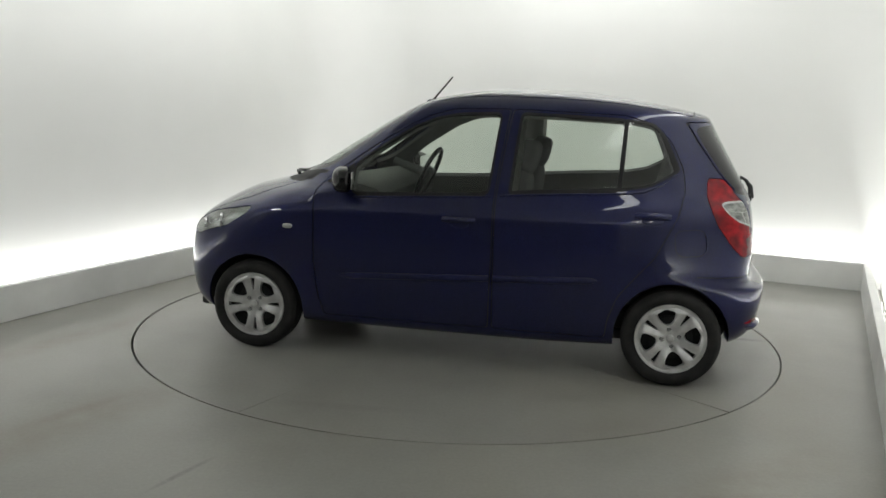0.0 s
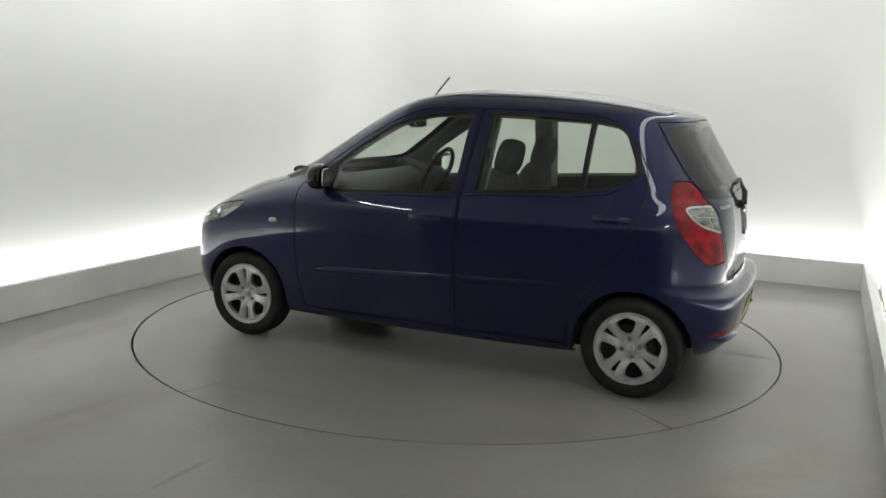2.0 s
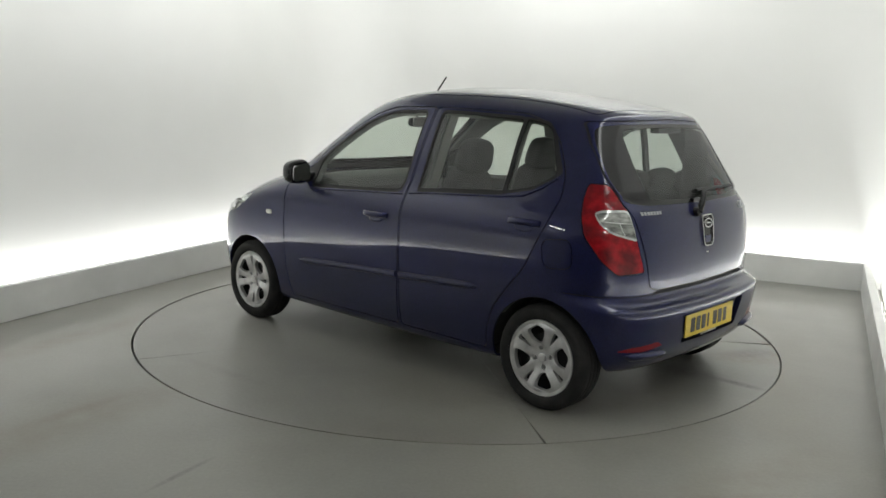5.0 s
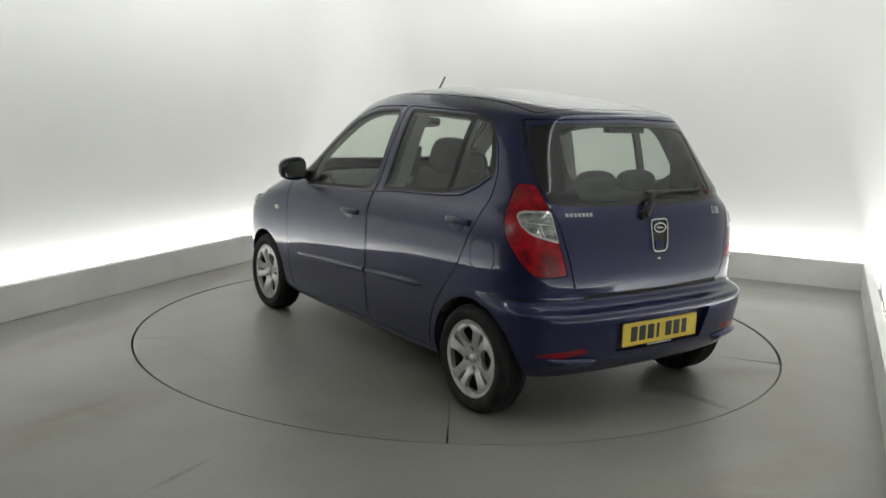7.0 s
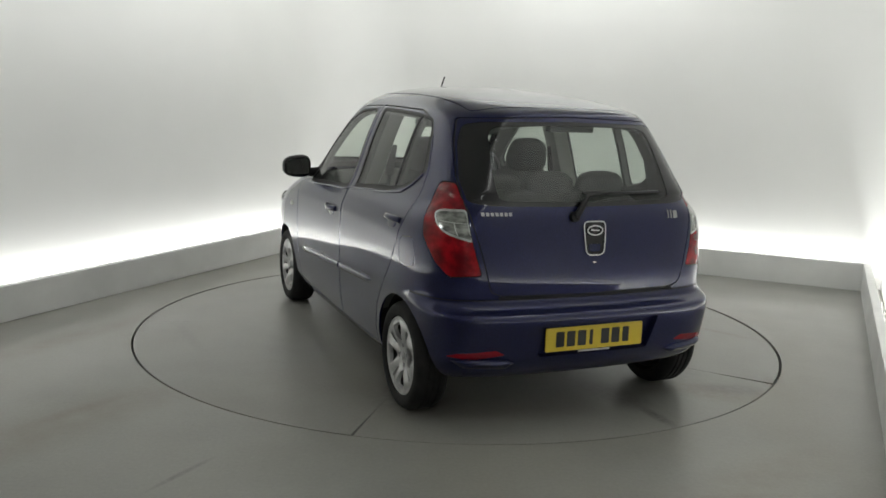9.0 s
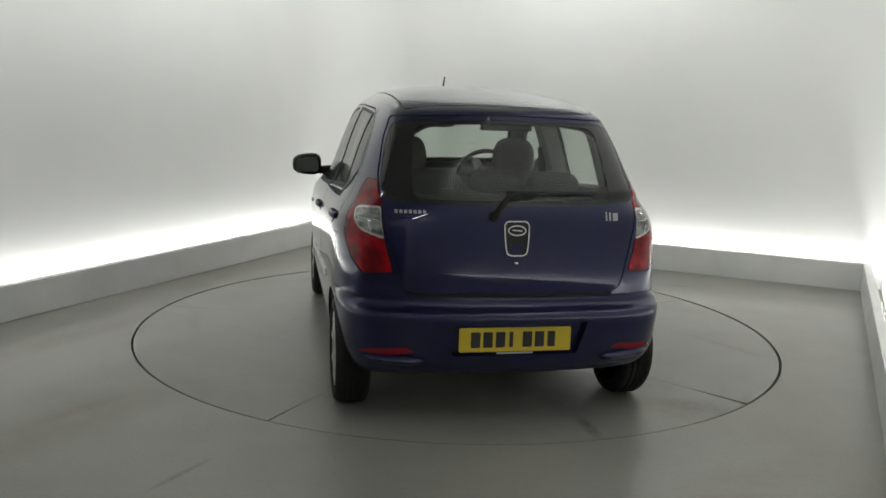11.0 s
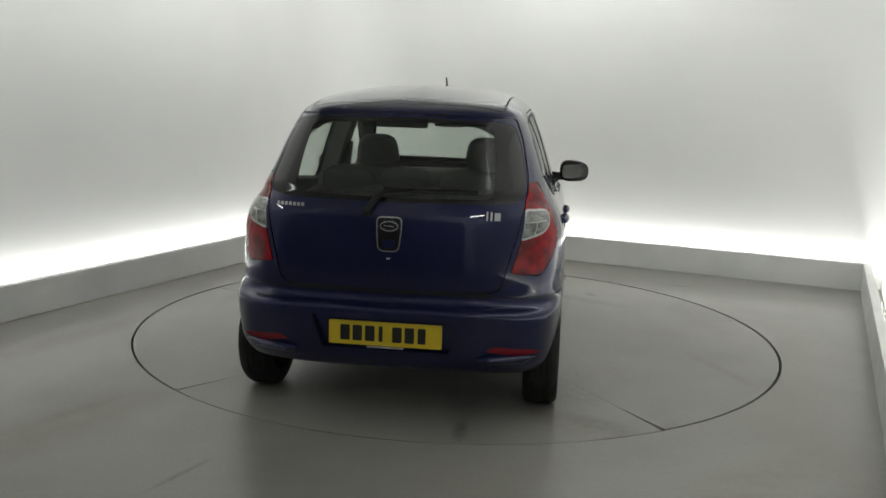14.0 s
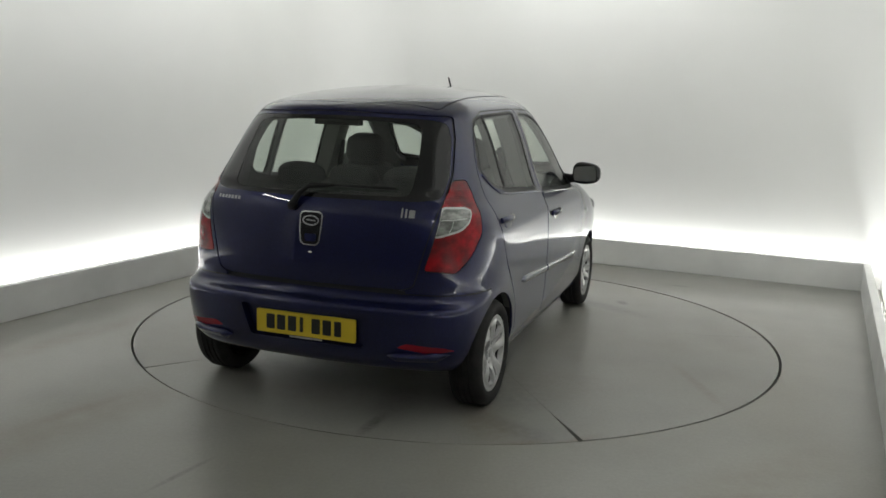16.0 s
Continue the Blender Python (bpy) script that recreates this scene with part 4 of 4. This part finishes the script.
# ---- the car ----
def build_car():
    car = tagged(new("car"), "dark metallic blue five-door hatchback standing on the turntable", "car")
    skin = Skin()
    bm = half_skin()
    cut_skin(bm)
    faces = []
    groups = {}
    for f in bm.faces:
        nm = classify(f.calc_center_median())
        if nm:
            pts = [v.co.copy() for v in f.verts]
            faces.append((nm, pts))
            groups.setdefault(nm, []).append(pts)
    bm.free()
    mats = {"red_lens": M_RED, "clear_lens": M_CLEAR, "lens_frame": M_HEADLENS, "rear_glass": M_REARGLASS, "glass_border": M_GLOSSBLACK, "windscreen": M_GLASS, "windscreen_border": M_GLOSSBLACK,
            "front_window": M_GLASS, "rear_window": M_GLASS, "quarter_window": M_GLASS, "trim_front": M_BLACK, "trim_rear": M_BLACK, "corner_trim": M_BLACK, "seam": M_SEAM, "flap_seam": M_SEAM, "cowl": M_BLACK,
            "headlamp": M_LENS, "reflector": M_REFLECTOR, "plate_recess": M_PAINT}
    labels = {"front_door": "dark blue front door", "rear_door": "dark blue rear door", "tailgate": "dark blue tailgate", "rear_bumper": "dark blue rear bumper", "roof": "dark blue roof panel",
              "bonnet": "dark blue bonnet", "headlamp": "clear headlamp", "fuel_flap": "dark blue fuel flap", "reflector": "red bumper reflector"}
    glassy = {"rear_glass", "windscreen", "front_window", "rear_window", "quarter_window"}
    owner = {}

    def mirrored(polys):
        return [[Vector((p.x, -p.y, p.z)) for p in f][::-1] for f in polys]
    later = []
    for nm, polys in groups.items():
        right = mirrored(polys)
        mat = mats.get(nm, M_PAINT)
        depth, sink = (.012, 0.0)
        if nm in ("seam", "flap_seam"):
            depth, sink = 0, .007
        elif nm in glassy:
            depth, sink = 0, .004
        elif nm == "headlamp":
            depth, sink = 0, .002
        elif nm == "plate_recess":
            depth, sink = -.030, .030
        elif nm in ("glass_border", "windscreen_border"):
            depth, sink = .003, .0015
        elif nm in ("trim_front", "trim_rear", "corner_trim"):
            depth, sink = .02, .0015
        elif nm in ("lens_frame", "clear_lens"):
            depth, sink = .01, -.001
        later.append((nm, polys, right, mat, depth, sink))
    order = ["body_shell", "front_door", "rear_door", "tailgate", "rear_bumper", "red_lens"]
    later.sort(key=lambda r: order.index(r[0]) if r[0] in order else 99)
    under = {"front_window": "front_door", "rear_window": "rear_door", "quarter_window": "rear_door", "corner_trim": "front_door", "trim_front": "front_door", "trim_rear": "rear_door", "rear_glass": "tailgate", "glass_border": "tailgate",
             "plate_recess": "rear_bumper", "reflector": "rear_bumper", "clear_lens": "red_lens", "lens_frame": "red_lens"}
    for nm, polys, right, mat, depth, sink in later:
        shown = {"red_lens": "tail_lamp", "flap_seam": "flap_gap", "seam": "panel_gap", "trim_front": "window_trim", "trim_rear": "window_trim"}.get(nm, nm)
        if nm in BOTH:
            sides = [("", polys + right)]
        elif nm in ("fuel_flap", "flap_seam"):
            sides = [("l", polys), ("r", right)] if nm == "fuel_flap" else [("l", polys)]
        else:
            sides = [("l", polys), ("r", right)]
        for s, ps in sides:
            if nm == "fuel_flap" and s == "r":
                ps, shown = ps + mirrored(groups["flap_seam"]), "quarter_panel"
            home = under.get(nm)
            parent = owner.get((home, s)) or owner.get((home, "")) or car
            label = labels.get(nm, "") if shown != "quarter_panel" else ""
            if nm == "red_lens":
                label = "red tail lamp with a clear insert"
            ob = skin_part(shown, ps, mat, parent, skin, depth, sink, label)
            owner[(nm, s)] = ob
            if nm in glassy:
                ob.visible_shadow = False
            if nm == "headlamp":
                ob.visible_shadow = False
                fill_headlamp(ob, ps, skin, 1 if s == "l" else -1)
    build_details(car, skin, owner)
    build_wheels(car, skin)
    build_cabin(car, skin, faces)
    return car


def fill_headlamp(lens, polys, skin, s):
    """The bright bowl behind a headlamp's clear cover, with its two round reflectors and a bezel between them."""
    skin_part("reflector_bowl", polys, M_HEADLENS, lens, skin, -.034, .038)
    for u, z, r in ((.66, .752, .048), (.86, .722, .040)):
        hit = skin.tree.ray_cast(Vector((u / 2 + 2, 2 - u / 2, z)), Vector((-1, -1, 0)).normalized())
        if hit[0] is None:
            continue
        c = hit[0] - skin.normal(hit[0]) * .030
        m = Matrix.Translation((c.x, s * c.y, c.z)) @ Vector((1, s * .45, .05)).to_track_quat("Y", "Z").to_matrix().to_4x4()
        bm = bmesh.new()
        lathe(bm, [(.004, -.012), (r * .5, -.008), (r * .85, .004), (r, .018), (r * 1.06, .018), (r * 1.08, .004)], 28)
        bmesh.ops.transform(bm, matrix=m, verts=bm.verts[:])
        part("reflector", finish(bm, 40), M_CHROME, lens)
        bm = bmesh.new()
        blob(bm, 0, .004, 0, .010, .014, .010, 2, 14, 8, m)
        part("bulb", finish(bm, 60), M_CLEAR, lens)


def build_details(car, skin, owner):
    for s, key in ((1, "l"), (-1, "r")):
        front, rear = owner[("front_door", key)], owner[("rear_door", key)]
        # rubbing strips along the doors, slightly proud
        for door, x0, x1 in ((front, .66, -.200), (rear, -.226, -.79)):
            bm = bmesh.new()
            n, rows = 16, []
            for i in range(n + 1):
                x = x0 + (x1 - x0) * i / n
                z = .480 + (.66 - x) * .050
                taper = min(1, min(i, n - i) / 1.5 + .25) if (i in (0, 1) and door is front) or (i in (n, n - 1) and door is rear) else 1
                row = []
                for dz, d in ((.019, -.004), (.016, .007), (.006, .011), (-.008, .011), (-.017, .007), (-.021, -.004)):
                    zz = z + dz * taper
                    row.append(bm.verts.new((x, s * (skin.side(x, zz) + d * taper), zz)))
                rows.append(row)
            for r, q in zip(rows, rows[1:]):
                for k in range(len(r) - 1):
                    bm.faces.new((r[k], r[k + 1], q[k + 1], q[k]))
            bm.faces.new(rows[0])
            bm.faces.new(rows[-1])
            part("rubbing_strip", finish(bm, 50), M_PAINT, door, "blue rubbing strip")
        # door handles over dished cups
        for door, x, z in ((front, -.025, .832), (rear, -1.055, .905)):
            w = .094
            y = skin.side(x, z)
            nrm = skin.normal(Vector((x, y, z)))
            m = Matrix.Translation((x, y, z)) @ nrm.to_track_quat("Y", "Z").to_matrix().to_4x4()
            if s < 0:
                m = Matrix.Diagonal((1, -1, 1, 1)) @ m
            bm = bmesh.new()
            blob(bm, 0, -.001, -.010, .058, .005, .030, 2.4, 24, 10, m)
            part("handle_cup", finish(bm, 60), M_PAINT, door)
            bm = bmesh.new()
            pts = [m @ Vector((w * (2 * i / 10 - 1), .004 + .020 * math.sin(math.pi * i / 10) ** .6, .006)) for i in range(11)]
            rows = []
            for i, p in enumerate(pts):
                rows.append([bm.verts.new(p + m.to_3x3() @ Vector((0, .008 * math.cos(t), .0155 * math.sin(t)))) for t in (2 * math.pi * k / 10 for k in range(10))])
            for r, q in zip(rows, rows[1:]):
                for k in range(10):
                    bm.faces.new((r[k], r[(k + 1) % 10], q[(k + 1) % 10], q[k]))
            bm.faces.new(rows[0])
            bm.faces.new(rows[-1])
            part("handle", finish(bm, 60), M_PAINT, door, "blue pull handle")
        # thin rods added along the foot of the windows to draw a highlight line
        for door, way in ((front, ((.585, .930), (.38, .938), (.16, .950), (-.02, .958), (-.192, .966))), (rear, ((-.238, .974), (-.40, .988), (-.62, 1.000), (-.862, 1.014), (-1.00, 1.030), (-1.10, 1.078), (-1.165, 1.128)))):
            bm = bmesh.new()
            tube(bm, [(x, s * (skin.side(x, z) + .001), z) for x, z in way], .0065, 8)
            part("sill_glint_rod", finish(bm, 60), M_PAINT, door)
        # side indicator
        y = skin.side(.971, .745)
        bm = bmesh.new()
        blob(bm, .971, s * y, .745, .030, .010, .015, 2.6, 20, 10)
        part("side_indicator", finish(bm, 60), M_HEADLENS, car, "clear side indicator")
        # door mirror
        mir = new("door_mirror", None)
        mir.parent = car
        mir["label"] = "dark door mirror"
        bm = bmesh.new()
        blob(bm, .615, s * .852, 1.028, .068, .098, .072, 2.9, 32, 18, None, lambda q: Vector((q.x * (1 if q.x > 0 else .62) - .36 * q.y * s, q.y, q.z * (1 - .12 * q.y * s))))
        part("housing", finish(bm, 60), M_GLOSSBLACK, mir, "dark glossy housing")
        bm = bmesh.new()
        slab(bm, fillet([(-.080, -.050), (.080, -.050), (.078, .043), (-.072, .055)], .03), lambda a, b, d: Vector((.568 - d - .25 * a * s, s * .852 + a, 1.028 + b)), .005)
        part("mirror_glass", finish(bm, 30), M_MIRROR, mir, "mirror glass")
        bm = bmesh.new()
        tube(bm, [(.66, s * .69, .985), (.655, s * .73, .985), (.63, s * .80, .99)], [.034, .03, .026], 12)
        part("arm", finish(bm, 60), M_BLACK, mir)
        # bright bars across the clear insert of the tail lamp
        def on_tail(u, z, d):
            hit = skin.tree.ray_cast(Vector((u / 2 - 2, u / 2 + 2, z)), Vector((1, -1, 0)).normalized())
            p = hit[0] + skin.normal(hit[0]) * d
            return Vector((p.x, s * p.y, p.z))
        for way in (((-.755, .950), (-.850, .946), (-.930, .944)), ((-.852, .944), (-.866, .915), (-.885, .893))):
            bm = bmesh.new()
            tube(bm, [on_tail(u, z, .002) for u, z in way], .003, 8)
            part("insert_bar", finish(bm, 60), M_HEADLENS, owner[("red_lens", key)])
    # windscreen wipers at rest along the scuttle
    for y0, y1 in ((.50, -.05), (-.02, -.54)):
        bm = bmesh.new()
        pts = []
        for i in range(9):
            y = y0 + (y1 - y0) * i / 8
            hit = skin.tree.ray_cast(Vector((3, abs(y), 1.018)), Vector((-1, 0, 0)))
            pts.append(Vector((hit[0].x + .022, y, 1.024 + .006 * math.sin(i))))
        tube(bm, pts, [.010, .014, .012, .010, .009, .009, .008, .008, .006], 8)
        part("front_wiper", finish(bm, 60), M_BLACK, car, "black windscreen wiper")
    # aerial
    ant = new("aerial", None)
    ant.parent = car
    ant["label"] = "short black roof aerial"
    bm = bmesh.new()
    blob(bm, .325, 0, 1.468, .035, .018, .016, 2.4, 20, 10)
    part("base", finish(bm, 60), M_BLACK, ant)
    bm = bmesh.new()
    tube(bm, [(.318, 0, 1.478), (.29, 0, 1.514), (.198, 0, 1.624)], [.008, .0058, .0048])
    part("rod", finish(bm, 60), M_BLACK, ant)
    gate, bump_ob = owner[("tailgate", "")], owner[("rear_bumper", "")]
    # rear wiper
    wip = new("rear_wiper", None)
    wip.parent = car
    wip["label"] = "black rear wiper"

    def on_rear(y, z, d):
        return Vector((skin.rear(y, z) - d, y, z))
    bm = bmesh.new()
    p0, p1, p2 = on_rear(.105, .975, .022), on_rear(.065, 1.035, .040), on_rear(.03, 1.066, .036)
    tube(bm, [on_rear(.105, .972, -.01), p0], [.024, .022], 14)
    tube(bm, [p0, p1, p2, on_rear(-.10, 1.078, .028)], [.016, .015, .010, .007], 10)
    part("arm", finish(bm, 60), M_BLACK, wip)
    bm = bmesh.new()
    n = 12
    rows = []
    for i in range(n + 1):
        y = .04 - .43 * i / n
        rows.append([bm.verts.new(on_rear(y, 1.074 + dz, d)) for dz, d in ((-.006, .003), (.008, .003), (.004, .015), (-.003, .015))])
    for r, q in zip(rows, rows[1:]):
        for k in range(4):
            bm.faces.new((r[k], r[(k + 1) % 4], q[(k + 1) % 4], q[k]))
    bm.faces.new(rows[0])
    bm.faces.new(rows[-1])
    part("blade", finish(bm, 50), M_BLACK, wip)
    # heating lines on the rear glass
    for k in range(10):
        z = 1.075 + k * .030
        w = .44 - .04 * k / 9
        bm = bmesh.new()
        n = 12
        rows = [[bm.verts.new(on_rear(w * (2 * i / n - 1), z + dz, -.007)) for dz in (0, .0005)] for i in range(n + 1)]
        for r, q in zip(rows, rows[1:]):
            bm.faces.new((r[0], r[1], q[1], q[0]))
        part("heater_line", bm, M_BRAKE, gate)
    # high brake lamp inside the glass
    bm = bmesh.new()
    box(bm, -1.375, -1.325, -.12, .12, 1.345, 1.375, .006)
    part("high_brake_lamp", bm, M_BLACK, gate, "dark high brake lamp")
    # badge: a bright frame round a dark handle recess, with an oval emblem
    def ring_on_rear(name, outer, inner, mat, d, label=""):
        bm = bmesh.new()
        rows = []
        for poly, dd in ((outer, -.002), (outer, d), (inner, d), (inner, -.002)):
            rows.append([bm.verts.new(on_rear(p[0], p[1], dd)) for p in poly])
        k = len(outer)
        for r, q in zip(rows, rows[1:]):
            for i in range(k):
                bm.faces.new((r[i], r[(i + 1) % k], q[(i + 1) % k], q[i]))
        return part(name, finish(bm, 40), mat, gate, label)

    def plate_on_rear(name, poly, mat, d, parent, label=""):
        bm = bmesh.new()
        slab(bm, poly, lambda a, b, k: on_rear(a, b, k - .003 if k == 0 else k), d)
        return part(name, finish(bm, 40), mat, parent, label)
    frame_out = fillet([(-.060, .955), (.062, .955), (.058, .87), (.050, .797), (-.048, .797), (-.056, .87)], .03, 5)
    frame_in = offset(frame_out, -.006)
    ring_on_rear("badge_frame", frame_out, frame_in, M_CHROME, .010, "bright badge surround")
    plate_on_rear("handle_recess", offset(frame_in, .001), M_GLOSSBLACK, .002, gate, "dark release handle recess")
    oval = [(.001 + .043 * math.cos(t), .912 + .024 * math.sin(t)) for t in (2 * math.pi * i / 28 for i in range(28))]
    ring_on_rear("emblem", oval, offset(oval, -.006), M_CHROME, .012, "bright oval emblem")
    plate_on_rear("emblem_bar", [(-.022, .908), (.024, .911), (.024, .917), (-.022, .914)], M_CHROME, .012, gate)
    plate_on_rear("release_button", fillet([(-.030, .850), (.032, .850), (.028, .815), (-.026, .815)], .01), M_PAINT, .006, gate)
    bm = bmesh.new()
    blob(bm, skin.rear(0, .765) - .001, 0, .765, .004, .010, .006, 2, 12, 8)
    part("lock", finish(bm, 60), M_CHROME, gate)
    # worn bright lettering as plain bars
    for a in range(7):
        y = .545 - a * .0205
        plate_on_rear("lettering_bar", [(y, .980), (y - .013, .980), (y - .013, .995), (y, .995)], M_LETTER, .003, gate)
    for y, w, z0, z1 in ((-.432, .007, .952, .992), (-.450, .008, .952, .990), (-.468, .026, .952, .986)):
        plate_on_rear("model_bar", [(y, z0), (y - w, z0), (y - w, z1), (y, z1)], M_LETTER, .003, gate)
    # number plate
    bm = bmesh.new()
    slab(bm, fillet([(-.26, -.0555), (.26, -.0555), (.26, .0555), (-.26, .0555)], .008), lambda a, b, d: Vector((-1.668 - d, a, .424 + b)), .006)
    plate = part("number_plate", finish(bm, 30), M_YELLOW, car, "yellow number plate with dark bars")
    for y, w in ((.185, .044), (.128, .044), (.070, .044), (.020, .018), (-.055, .044), (-.112, .044), (-.168, .036)):
        bm = bmesh.new()
        slab(bm, fillet([(y - w / 2, -.036), (y + w / 2, -.036), (y + w / 2, .036), (y - w / 2, .036)], .006), lambda a, b, d: Vector((-1.6738 - d, a, .424 + b)), .0012)
        part("plate_bar", finish(bm, 30), M_CHARS, plate)
    bm = bmesh.new()
    slab(bm, [(-.085, 0), (.085, 0), (.085, .008), (-.085, .008)], lambda a, b, d: Vector((-1.668 - d, a, .3565 + b)), .004)
    part("plate_holder_edge", bm, M_ALLOY, bump_ob)
    # lower bumper ledges
    for s in (1, -1):
        bm = bmesh.new()
        n, rows = 14, []
        for i in range(n + 1):
            y = .41 + .275 * i / n
            z = .326 + .014 * (i / n)
            k = min(1, (i + .6) / 2.5, (n - i + .4) / 3)
            rows.append([bm.verts.new(Vector((skin.rear(y, z + dz) - d * k, s * y, z + dz * k))) for dz, d in ((.018, -.004), (.013, .020), (.0, .030), (-.020, .022), (-.034, -.004))])
        for r, q in zip(rows, rows[1:]):
            for k in range(4):
                bm.faces.new((r[k], r[k + 1], q[k + 1], q[k]))
        bm.faces.new(rows[0])
        bm.faces.new(rows[-1])
        part("bumper_ledge", finish(bm, 60), M_PAINT, bump_ob)
    # underside
    bm = bmesh.new()
    box(bm, -1.36, 1.62, -.60, .60, .19, .25, .02)
    box(bm, -.86, .86, -.69, .69, .185, .25, .015)
    part("underbody", bm, M_UNDER, car)
    bm = bmesh.new()
    tube(bm, [(-1.26, -.35, .31), (-1.50, -.35, .31)], .065, 20)
    part("silencer", finish(bm, 40), M_UNDER, car, "dark silencer")
    for s in (1, -1):
        bm = bmesh.new()
        tube(bm, [(-1.19, s * .60, .262), (-1.19, 0, .25)], .03, 10)
        part("axle_beam", finish(bm, 60), M_UNDER, car)


build_bay()
turntable = build_turntable()
car = build_car()


# ---- motion ----
def motions():
    walk(turntable, [(t, pose(DISC_AT.x, DISC_AT.y, 0, 0, 0, a)) for t, a in TURN])
    walk(car, [(t, pose(0, 0, 0, 0, 0, a) @ pose(CAR_X, CAR_Y, 0)) for t, a in TURN])


motions()
